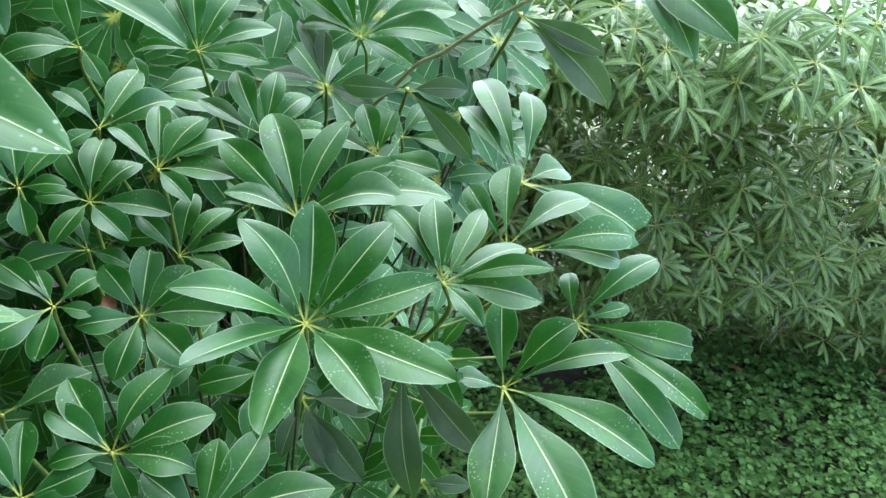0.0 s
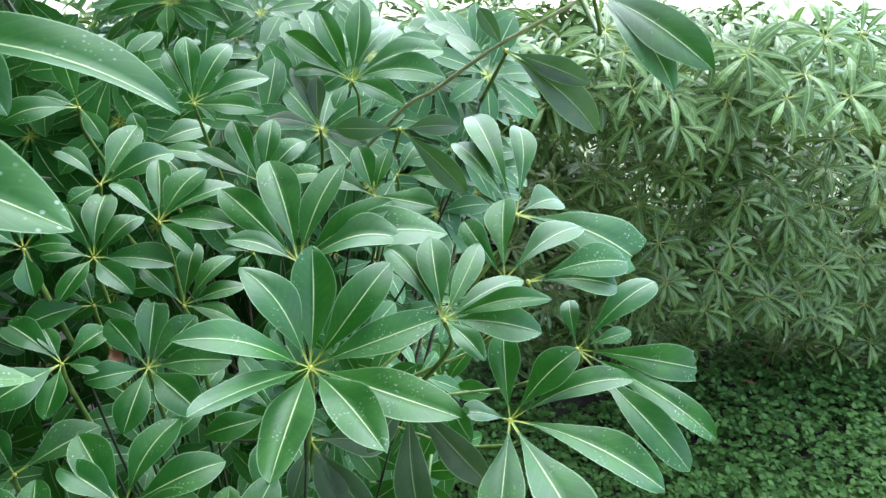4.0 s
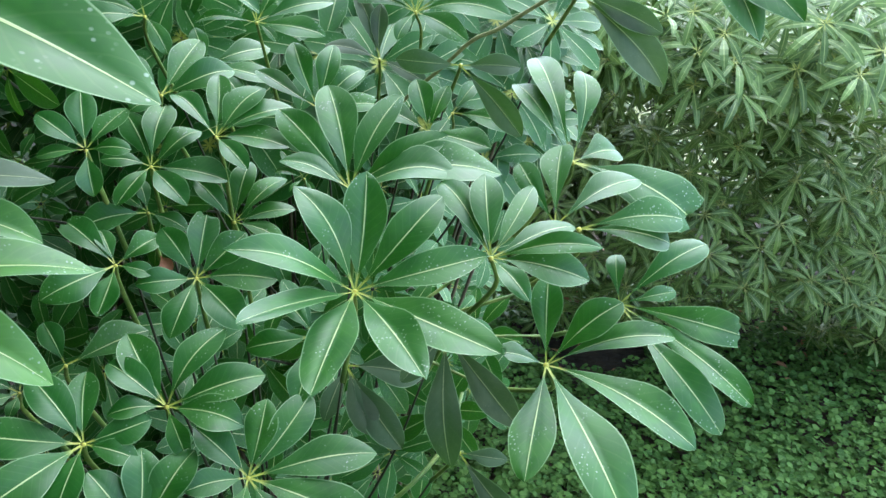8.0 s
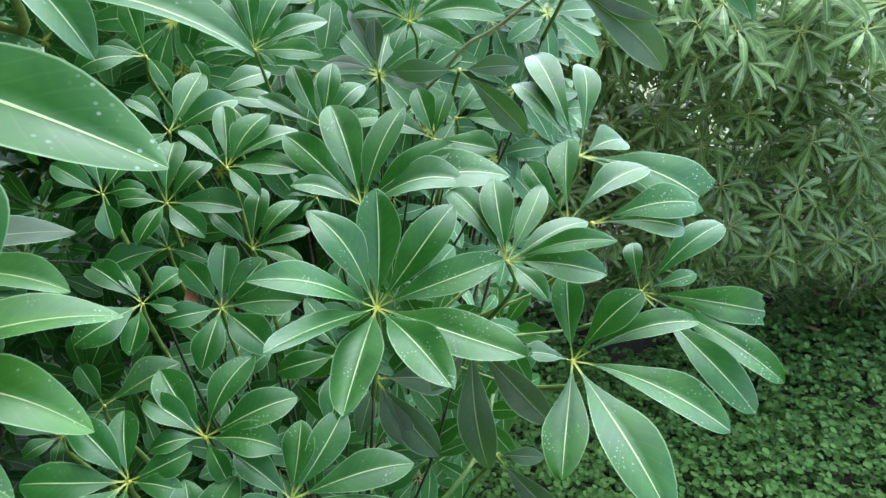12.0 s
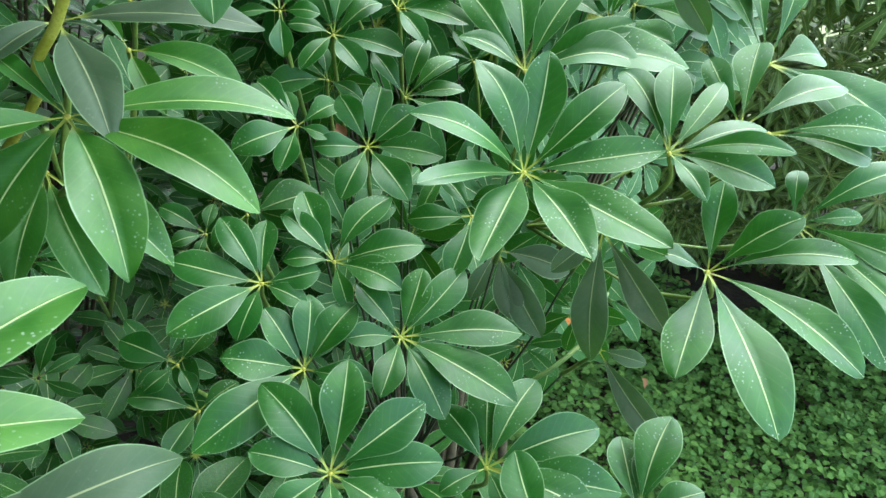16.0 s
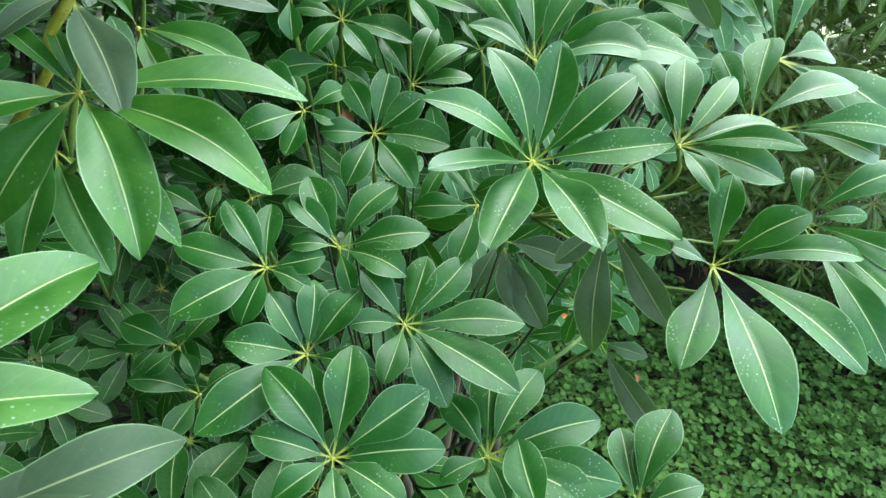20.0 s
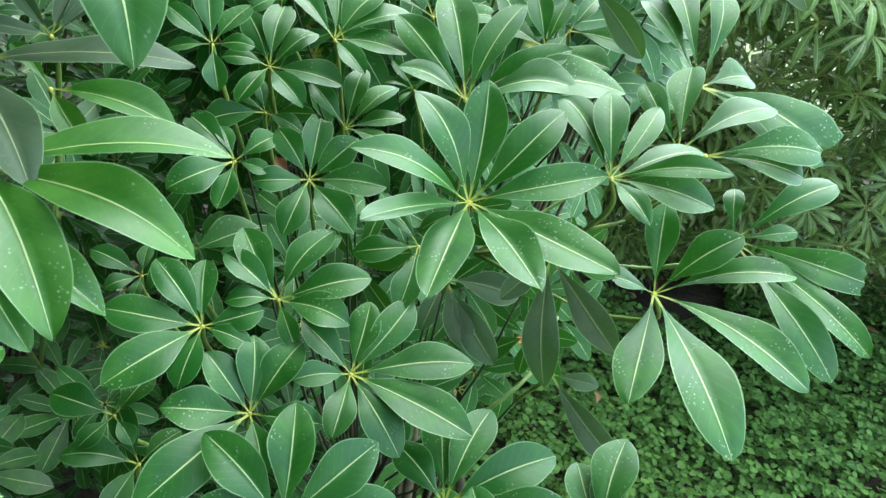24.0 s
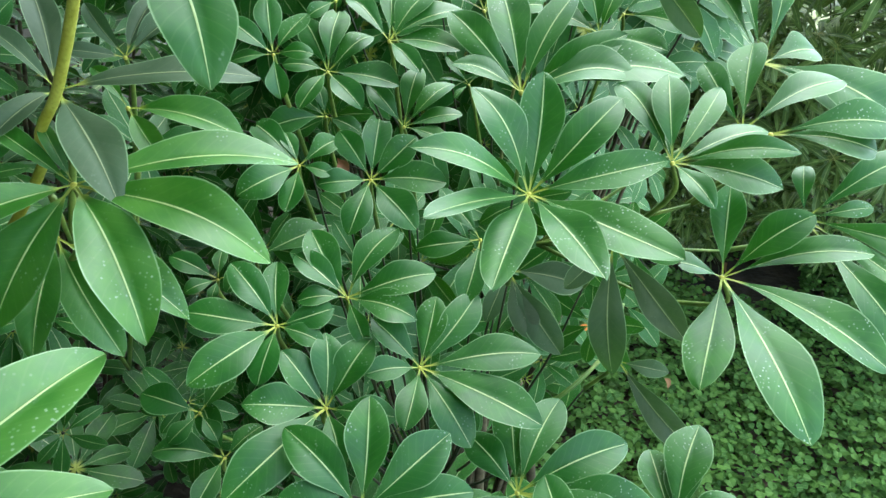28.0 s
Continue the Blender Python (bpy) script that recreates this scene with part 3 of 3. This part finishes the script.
cluster(main_shrub, (-0.152, 0.306, 1.303), 28, -57, [(-179, 0.038, 12, 0.375), (124, 0.046, 13, 0.374), (64, 0.05, 12, 0.346), (39, 0.065, 9, 0.344), (-9, 0.08, 8, 0.371), (-43, 0.087, 8, 0.38), (-116, 0.049, 14, 0.333), (-72, 0.061, -2, 0.37)])
cluster(main_shrub, (-0.201, 0.264, 1.293), 31, -50, [(165, 0.052, 14, 0.394), (114, 0.046, 16, 0.391), (75, 0.048, 14, 0.38), (39, 0.053, 14, 0.375), (-28, 0.046, 9, 0.379), (-151, 0.082, 9, 0.401), (-93, 0.041, 8, 0.359)])
cluster(main_shrub, (-0.155, 0.209, 1.276), 28, -63, [(127, 0.065, 9, 0.364), (79, 0.064, 14, 0.372), (31, 0.066, 11, 0.379), (0, 0.064, 6, 0.38), (-37, 0.049, 7, 0.386), (-86, 0.039, 11, 0.351), (-146, 0.039, 7, 0.377), (163, 0.047, 7, 0.374)])
cluster(main_shrub, (-0.078, 0.269, 1.249), 22, -82, [(136, 0.05, 3, 0.365), (97, 0.067, 3, 0.351), (70, 0.07, 0, 0.341), (29, 0.077, 3, 0.379), (-1, 0.083, 3, 0.389), (-16, 0.071, 4, 0.38), (-140, 0.034, 3, 0.387), (-56, 0.031, -4, 0.376)])
cluster(main_shrub, (-0.030, 0.202, 1.280), 20, -92, [(124, 0.055, 0, 0.336), (51, 0.030, -6, 0.275)])
cluster(main_shrub, (-0.275, 0.248, 1.244), 25, -49, [(156, 0.048, 0, 0.408), (99, 0.040, 2, 0.383), (26, 0.032, 0, 0.41), (-131, 0.036, 5, 0.401)])
cluster(main_shrub, (-0.300, 0.263, 1.265), 27, -48, [(142, 0.043, 0, 0.426), (38, 0.037, 2, 0.431), (-149, 0.028, -5, 0.449), (-73, 0.024, -4, 0.431)])
cluster(main_shrub, (0.018, 0.285, 1.230), 22, -100, [(121, 0.052, 0, 0.386), (90, 0.070, 4, 0.388), (43, 0.044, 2, 0.404), (93, 0.050, 2, 0.386), (-13, 0.019, 3, 0.419)])
cluster(main_shrub, (0.081, 0.444, 1.373), 39, -101, [(101, 0.041, 0, 0.285), (47, 0.082, 0, 0.295), (-6, 0.083, 0, 0.325), (-32, 0.11, 0, 0.215), (-47, 0.111, 0, 0.237), (24, 0.042, -1, 0.242)], (-0.10, 0.44, 1.33), BLUNT)
cluster(main_shrub, (0.026, 0.406, 1.445), 35, -119, [(111, 0.07, 1, 0.307), (62, 0.068, -10, 0.318), (141, 0.053, 15, 0.264)], (-0.10, 0.44, 1.33), BLUNT)
cluster(main_shrub, (0.040, 0.394, 1.448), 37, -99, [(6, 0.058, -13, 0.349), (20, 0.067, -8, 0.341)], (-0.10, 0.44, 1.33), BLUNT)
cluster(main_shrub, (0.039, 0.474, 1.469), 41, -83, [(116, 0.086, -6, 0.261), (101, 0.107, -5, 0.252), (81, 0.082, 2, 0.262), (26, 0.043, -15, 0.524), (-16, 0.079, -14, 0.472), (-31, 0.09, 3, 0.5)], (-0.10, 0.44, 1.33), BLUNT)
cluster(back_shrub, (-0.100, 0.628, 1.557), 39, -99, [(148, 0.083, 15, 0.316), (121, 0.076, 24, 0.32), (90, 0.083, 19, 0.316), (67, 0.088, -2, 0.291), (25, 0.090, -2, 0.369), (3, 0.087, -3, 0.37), (-30, 0.064, -1, 0.313), (-104, 0.036, -1, 0.314), (167, 0.063, -2, 0.311)])
cluster(back_shrub, (-0.228, 0.574, 1.547), 37, -83, [(96, 0.062, 24, 0.307), (63, 0.066, 12, 0.311), (28, 0.070, -4, 0.339), (-16, 0.063, 3, 0.325), (-36, 0.023, -27, 0.341), (116, 0.056, 18, 0.288), (-179, 0.052, -2, 0.189)])
cluster(back_shrub, (-0.309, 0.541, 1.551), 45, -61, [(-167, 0.056, 4, 0.379), (-70, 0.040, -4, 0.327), (157, 0.034, 3, 0.367), (96, 0.051, 16, 0.334)])
cluster(back_shrub, (-0.276, 0.490, 1.498), 41, -61, [(58, 0.067, -2, 0.317), (124, 0.042, 3, 0.344), (18, 0.060, 3, 0.389), (-151, 0.028, -2, 0.39)])
cluster(back_shrub, (-0.169, 0.543, 1.484), 34, -89, [(117, 0.063, 21, 0.313), (84, 0.060, 17, 0.317), (145, 0.079, -3, 0.255), (54, 0.055, 2, 0.325), (4, 0.050, 4, 0.354)])
cluster(back_shrub, (0.037, 0.566, 1.581), 81, -94, [(-42, 0.102, -6, 0.308), (-23, 0.074, 6, 0.25), (122, 0.040, -5, 0.301)], skin=UNDERSIDE)
cluster(back_shrub, (-0.053, 0.570, 1.520), 76, -85, [(177, 0.054, 4, 0.3), (0, 0.051, -4, 0.297), (-46, 0.079, -4, 0.3)], skin=UNDERSIDE)
cluster(back_shrub, (-0.132, 0.623, 1.515), 43, -79, [(161, 0.054, -4, 0.265), (-31, 0.051, -1, 0.272), (110, 0.067, 15, 0.25), (88, 0.051, 23, 0.264)], skin=UNDERSIDE)
cluster(back_shrub, (-0.061, 0.604, 1.473), 41, -85, [(-14, 0.061, -2, 0.35), (-118, 0.054, 1, 0.307), (61, 0.044, -3, 0.276)])
cluster(back_shrub, (0.077, 0.402, 1.617), 44, -112, [(-52, 0.083, -3, 0.285), (-39, 0.088, 0, 0.302), (142, 0.047, 0, 0.248)], (0.02, 0.55, 1.80))
cluster(near_shrub, (-0.154, 0.123, 1.604), 34, -43, [(-53, 0.085, 4, 0.33), (31, 0.070, 14, 0.292), (-112, 0.037, -29, 0.326)], (-0.205, 0.190, 1.66), skin=LEAF)
cluster(near_shrub, (-0.143, 0.175, 1.620), 36, -62, [(-56, 0.040, -27, 0.387), (-116, 0.029, -2, 0.326)], (-0.205, 0.190, 1.66), skin=LEAF)
cluster(near_shrub, (-0.177, 0.188, 1.610), 35, -55, [(-28, 0.096, -1, 0.3), (34, 0.074, 13, 0.272)], (-0.205, 0.190, 1.66), skin=LEAF)
cluster(near_shrub, (-0.170, 0.164, 1.576), 48, -56, [(-83, 0.053, 1, 0.45), (133, 0.037, -2, 0.389), (30, 0.040, -1, 0.462)], (-0.205, 0.190, 1.66), skin=LEAF)
cluster(near_shrub, (-0.252, 0.180, 1.479), 27, -50, [(0, 0.094, -7, 0.295), (-38, 0.087, -6, 0.312), (-78, 0.079, -7, 0.358), (-135, 0.065, -28, 0.427), (-159, 0.054, 2, 0.36), (128, 0.051, 4, 0.229), (105, 0.034, 17, 0.221)], (-0.290, 0.188, 1.455))
cluster(near_shrub, (-0.279, 0.211, 1.508), 32, -43, [(-8, 0.088, 0, 0.249), (-82, 0.069, 1, 0.357), (-143, 0.038, 0, 0.335), (123, 0.042, 14, 0.262), (89, 0.057, 17, 0.269), (-32, 0.02, 3, 0.186)], (-0.29, 0.20, 1.46), skin=UNDERSIDE)
cluster(near_shrub, (-0.304, 0.206, 1.433), 35, -39, [(-82, 0.072, -2, 0.316), (-55, 0.077, -5, 0.33), (-158, 0.046, -1, 0.33), (-113, 0.065, 0, 0.314)], (-0.45, 0.35, 1.20))
cluster(near_shrub, (-0.340, 0.323, 1.492), 41, -48, [(109, 0.048, -3, 0.269), (59, 0.052, -2, 0.283), (166, 0.036, 4, 0.356), (31, 0.056, -4, 0.322), (-49, 0.027, 2, 0.324)], (-0.45, 0.35, 1.20), skin=UNDERSIDE)
cluster(near_shrub, (-0.305, 0.277, 1.477), 39, -47, [(-32, 0.065, 2, 0.398), (113, 0.034, -3, 0.313), (-74, 0.045, 0, 0.352)], (-0.45, 0.35, 1.20))
cluster(near_shrub, (-0.216, 0.034, 1.439), 27, -20, [(11, 0.093, -3, 0.31), (-24, 0.071, 3, 0.33), (-102, 0.034, -5, 0.324), (88, 0.046, 2, 0.278)])
cluster(near_shrub, (-0.218, 0.054, 1.425), 26, -25, [(55, 0.087, 2, 0.28), (101, 0.034, 0, 0.28)])
cluster(near_shrub, (-0.195, 0.033, 1.393), 21, -22, [(46, 0.057, 1, 0.331), (104, 0.037, -1, 0.317)])
cluster(near_shrub, (-0.267, 0.071, 1.325), 23, -24, [(-8, 0.109, -5, 0.297), (-17, 0.075, -3, 0.3), (27, 0.045, 5, 0.296)], skin=UNDERSIDE)
cluster(near_shrub, (-0.160, 0.022, 1.417), 20, -23, [(-25, 0.067, 2, 0.36), (-102, 0.031, -1, 0.358)])
cluster(main_shrub, (-0.329, 0.347, 1.318), 31, -50, [(137, 0.042, 0, 0.368), (71, 0.028, -2, 0.34), (-116, 0.020, 0, 0.367), (-165, 0.027, 4, 0.397), (-2, 0.030, 2, 0.4)])
cluster(main_shrub, (-0.291, 0.348, 1.343), 32, -54, [(16, 0.057, -4, 0.403), (104, 0.037, 1, 0.361), (-137, 0.035, -3, 0.411)])
cluster(main_shrub, (-0.042, 0.405, 1.358), 56, -88, [(-84, 0.092, -7, 0.289), (-48, 0.082, -2, 0.29), (-130, 0.046, -3, 0.29)], skin=UNDERSIDE)
cluster(main_shrub, (-0.118, 0.420, 1.315), 53, -78, [(-57, 0.075, -2, 0.35), (-112, 0.044, 2, 0.3), (-10, 0.059, -6, 0.346), (-70, 0.055, 0, 0.35)], skin=UNDERSIDE)
cluster(main_shrub, (-0.028, 0.394, 1.265), 47, -90, [(-43, 0.075, -6, 0.298), (-3, 0.036, 2, 0.3)], skin=UNDERSIDE)
cluster(main_shrub, (-0.133, 0.391, 1.356), 32, -76, [(-173, 0.047, -5, 0.35), (-103, 0.051, -4, 0.333), (128, 0.040, -1, 0.31)])
cluster(back_shrub, (-0.075, 0.544, 1.469), 36, -105, [(-10, 0.058, 0, 0.377), (118, 0.047, 25, 0.368), (83, 0.044, 15, 0.362), (164, 0.063, 1, 0.335)])
cluster(back_shrub, (-0.178, 0.526, 1.427), 32, -92, [(139, 0.033, 18, 0.273), (62, 0.029, 3, 0.271), (-51, 0.023, 3, 0.219), (-115, 0.019, 3, 0.266), (169, 0.028, -3, 0.265)])
cluster(back_shrub, (-0.293, 0.614, 1.503), 34, -78, [(164, 0.039, 2, 0.361), (29, 0.062, -4, 0.386), (-20, 0.075, 1, 0.373), (-51, 0.055, -1, 0.309), (112, 0.039, 24, 0.358)])



# the shaded foliage deeper inside the shrubs
def leaflet_mesh(seed):
    rng = random.Random(seed)
    bm = bmesh.new()
    blade(bm, Vector((0.02, 0, 0)), Vector((1, 0, 0)), Vector((0, 0, 1)), rng.uniform(0.33, 0.42), rng.uniform(0.02, 0.1), rng.uniform(0.2, 0.4), 0.09, 0.012, 10, (-1, -0.5, 0, 0.5, 1), rng=rng)
    mesh = bpy.data.meshes.new("leaflet")
    bm.to_mesh(mesh)
    bm.free()
    mesh.materials.append(LEAF)
    mesh.polygons.foreach_set("use_smooth", [True] * len(mesh.polygons))
    return mesh


LEAFLETS = [leaflet_mesh(300 + k) for k in range(9)]


def inner_stalk_mesh():
    bm = bmesh.new()
    tube(bm, curve((Vector((0.01, 0.004, -0.11)), Vector((0.004, 0, -0.05)), Vector((0, 0, 0))), 4), 0.0018, 0.0012, 5)
    bmesh.ops.create_uvsphere(bm, u_segments=6, v_segments=5, radius=0.0022)
    mesh = bpy.data.meshes.new("leaf_stalk")
    bm.to_mesh(mesh)
    bm.free()
    mesh.materials.append(TWIG)
    return mesh


INNER_STALK = inner_stalk_mesh()


def inner_cluster(shrub, centre, tilt, azimuth, size, rng):
    holder = new("leaf_stalk", INNER_STALK)
    holder.parent = shrub
    holder.matrix_basis = Matrix.Translation(Vector(centre) - shrub.location) @ pose(0, 0, 0, 0, 0, azimuth) @ pose(0, 0, 0, 0, tilt, 0)
    count = rng.choice((6, 7, 7, 8))
    for k in range(count):
        leaf = new("leaflet", LEAFLETS[rng.randrange(len(LEAFLETS))])
        leaf.parent = holder
        leaf.matrix_basis = pose(0, 0, 0, 0, 0, 360 * k / count + rng.uniform(-12, 12)) @ pose(0, 0, 0, 0, rng.uniform(-18, 25), 0) @ Matrix.Scale(size * rng.uniform(0.75, 1.15), 4)


def inner_foliage(shrub, count, seed, side, reach, drop):
    """Clusters fanned out behind the front ones: side is x over y, reach the distance from the path, drop the slope downwards."""
    rng = random.Random(seed)
    for _ in range(count):
        s, far, d = rng.uniform(*side), rng.uniform(*reach), rng.uniform(*drop)
        y = far / math.sqrt(1 + s * s)
        inner_cluster(shrub, (s * y - 0.03, y - 0.02, 1.55 - d * far), rng.uniform(42, 78), rng.uniform(-125, -25), rng.uniform(0.05, 0.072), rng)


inner_foliage(main_shrub, 44, 21, (-0.85, -0.16), (0.72, 1.08), (0.25, 0.95))
inner_foliage(main_shrub, 10, 25, (-1.10, -0.35), (0.85, 1.12), (0.80, 1.30))
inner_foliage(main_shrub, 34, 26, (-0.50, 0.02), (0.56, 0.68), (0.38, 0.85))
inner_foliage(near_shrub, 22, 22, (-1.50, -0.70), (0.68, 1.00), (0.05, 0.90))
# this fan lies out of view to the left, added to block light
inner_foliage(near_shrub, 30, 24, (-6.00, -1.90), (0.30, 0.70), (-0.60, 0.90))
inner_foliage(back_shrub, 44, 23, (-0.95, 0.02), (0.78, 1.15), (-0.02, 0.50))


def added_foliage(shrub, count, seed, low, high, size=(0.055, 0.08)):
    """Added clusters in a box; most stay out of view and only block light."""
    rng = random.Random(seed)
    for _ in range(count):
        place = [rng.uniform(a, b) for a, b in zip(low, high)]
        inner_cluster(shrub, place, rng.uniform(0, 40), rng.uniform(0, 360), rng.uniform(*size), rng)


# unseen canopy over the left, added to shade the clusters below
added_foliage(near_shrub, 70, 31, (-0.85, 0.24, 1.71), (-0.15, 0.50, 1.93), (0.09, 0.13))
# unseen clusters below the path, added to block light from the front
added_foliage(near_shrub, 64, 33, (-0.72, -0.25, 0.85), (0.05, 0.12, 1.18), (0.09, 0.12))
# unseen canopy further back, added to darken the interior
added_foliage(back_shrub, 40, 32, (-1.10, 0.60, 1.74), (-0.45, 1.20, 2.05), (0.09, 0.13))
# low clusters in view that cover the trunks
added_foliage(main_shrub, 30, 35, (-0.40, 0.18, 0.72), (-0.02, 0.46, 1.02), (0.085, 0.115))

# the slanting branch from which the dull leaflets hang
slant = bmesh.new()
tube(slant, [p - back_shrub.location for p in curve(((-0.22, 0.80, 1.10), (-0.16, 0.64, 1.40), (-0.061, 0.584, 1.524), (-0.02, 0.572, 1.552), (0.031, 0.562, 1.585), (0.084, 0.567, 1.611), (0.14, 0.585, 1.640)), 6)], 0.0018, 0.0016, 8)
part("branch", slant, SLANT_BARK, back_shrub, "slanting olive-green branch")

# the tall stem that carries the near clusters
stem = bmesh.new()
tube(stem, [p - near_shrub.location for p in curve(((-0.48, 0.10, 1.25), (-0.36, 0.16, 1.38), (-0.284, 0.188, 1.471), (-0.270, 0.188, 1.497), (-0.250, 0.186, 1.519), (-0.224, 0.187, 1.566), (-0.205, 0.19, 1.62), (-0.20, 0.22, 1.80), (-0.25, 0.32, 2.0)), 5)], 0.0023, 0.0020, 10)
part("stem", stem, GREEN_BARK, near_shrub, "yellow-green stem speckled with lichen")


# ---- fallen leaves ----
def fallen_leaf(at, turn, size, material, label):
    bm = bmesh.new()
    blade(bm, Vector((-size / 2, 0, 0)), Vector((size / 2, 0, 0)), Vector((0, 0, 1)), 0.5, 0.12, 0.5, 0.1, 0.06, 8, (-1, -0.5, 0, 0.5, 1), rng=random.Random(5))
    ob = tagged(part("fallen_leaf", bm, material, None), label, "leaf", "fallen leaves")
    ob.matrix_world = pose(*at, 20, -15, turn)
    return ob


fallen_leaf((-0.163, 1.968, 0.14), 30, 0.055, FRUIT, "curled orange fallen leaf on the ground cover")
fallen_leaf((0.129, 1.771, 0.12), 100, 0.045, DRY, "small brown fallen leaf on the ground cover")
fallen_leaf((0.324, 2.947, 0.10), 40, 0.14, DRY, "large reddish-brown dry leaf on soil below the hedge")
fallen_leaf((0.166, 3.05, 0.12), 70, 0.08, PALE, "pale bleached fallen leaf on soil")

# a withered leaf caught among the green ones, and a bare stem
withered = bmesh.new()
blade(withered, Vector((0, 0, 0)), Vector((0.009, -0.002, -0.009)), Vector((0.2, -0.8, 0.5)), 0.7, 0.2, 0.7, 0.05, 0.08, 8, (-1, -0.5, 0, 0.5, 1), rng=random.Random(8))
part("withered_leaf", withered, WITHERED, main_shrub, "curled reddish-brown withered leaf").location = Vector((-0.246, 0.405, 1.402)) - main_shrub.location
bare = bmesh.new()
tube(bare, [p - main_shrub.location for p in curve(((-0.12, 0.36, 1.20), (-0.067, 0.352, 1.256), (-0.037, 0.394, 1.274), (-0.03, 0.434, 1.290)), 4)], 0.0018, 0.0014, 6)
part("stem", bare, STALK, main_shrub, "bare green stem")


def litter():
    rng = random.Random(77)
    bm = bmesh.new()
    for _ in range(420):
        x, y = rng.uniform(0.2, 3.4), rng.uniform(2.4, 4.6)
        a = rng.uniform(0, 6.3)
        way = Vector((math.cos(a), math.sin(a), rng.uniform(-0.2, 0.3))) * rng.uniform(0.03, 0.09)
        base = Vector((x, y, rng.uniform(0.02, 0.09)))
        blade(bm, base, base + way, Vector((rng.uniform(-0.4, 0.4), rng.uniform(-0.4, 0.4), 1)), 0.28, 0.12, 0.4, 0.05, 0.03, 5, (-1, 0, 1), rng=rng)
    return tagged(part("leaf_litter", bm, DRY, None), "brown dry leaves strewn on soil below the hedge", "leaf litter", kind="stuff")


litter()


# ---- added umbrella shrubs: some fill gaps, some block light out of view ----
def added_umbrella_shrub(x, y, low, high, rx, ry, count, seed, lean=0.0):
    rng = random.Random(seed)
    shrub = empty("umbrella_shrub", (x, y, 0), "dense dark umbrella shrub, added to fill gaps and block light", "shrub", "umbrella shrubs")
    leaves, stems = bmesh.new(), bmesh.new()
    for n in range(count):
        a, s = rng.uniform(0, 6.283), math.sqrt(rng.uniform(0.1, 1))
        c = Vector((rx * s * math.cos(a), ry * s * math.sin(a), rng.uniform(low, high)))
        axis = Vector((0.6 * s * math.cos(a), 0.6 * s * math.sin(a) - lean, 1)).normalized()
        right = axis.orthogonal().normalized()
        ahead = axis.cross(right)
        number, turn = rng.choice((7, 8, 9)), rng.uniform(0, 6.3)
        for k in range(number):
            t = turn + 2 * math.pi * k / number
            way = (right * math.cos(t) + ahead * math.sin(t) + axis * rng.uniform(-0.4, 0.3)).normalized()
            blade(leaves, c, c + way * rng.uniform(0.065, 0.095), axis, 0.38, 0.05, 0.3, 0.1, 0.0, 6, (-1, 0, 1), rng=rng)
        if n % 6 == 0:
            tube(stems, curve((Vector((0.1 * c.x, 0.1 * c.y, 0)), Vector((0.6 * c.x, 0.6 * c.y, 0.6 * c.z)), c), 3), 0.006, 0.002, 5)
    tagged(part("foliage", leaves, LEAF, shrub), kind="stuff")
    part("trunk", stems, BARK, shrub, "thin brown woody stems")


# reaches far above the view to shade the left
added_umbrella_shrub(-1.10, 0.55, 0.20, 2.70, 0.45, 0.65, 680, 61)
added_umbrella_shrub(-0.80, 1.40, 0.15, 1.75, 0.55, 0.40, 460, 62, 0.5)
added_umbrella_shrub(-0.62, 1.80, 0.15, 1.72, 0.40, 0.28, 320, 65)
added_umbrella_shrub(-0.42, 1.28, 0.60, 1.66, 0.36, 0.22, 300, 66, 0.7)
# unseen at the left, placed to block side light
added_umbrella_shrub(-0.82, 0.10, 0.90, 2.00, 0.30, 0.24, 260, 67)
added_umbrella_shrub(-0.36, 0.98, 1.34, 1.57, 0.44, 0.24, 240, 68, 0.9)
added_umbrella_shrub(-1.85, 1.30, 0.15, 1.90, 0.55, 0.50, 460, 64)
# unseen beside the path, placed to block light from the left
added_umbrella_shrub(-1.20, -0.15, 0.20, 2.60, 0.50, 0.35, 420, 63)
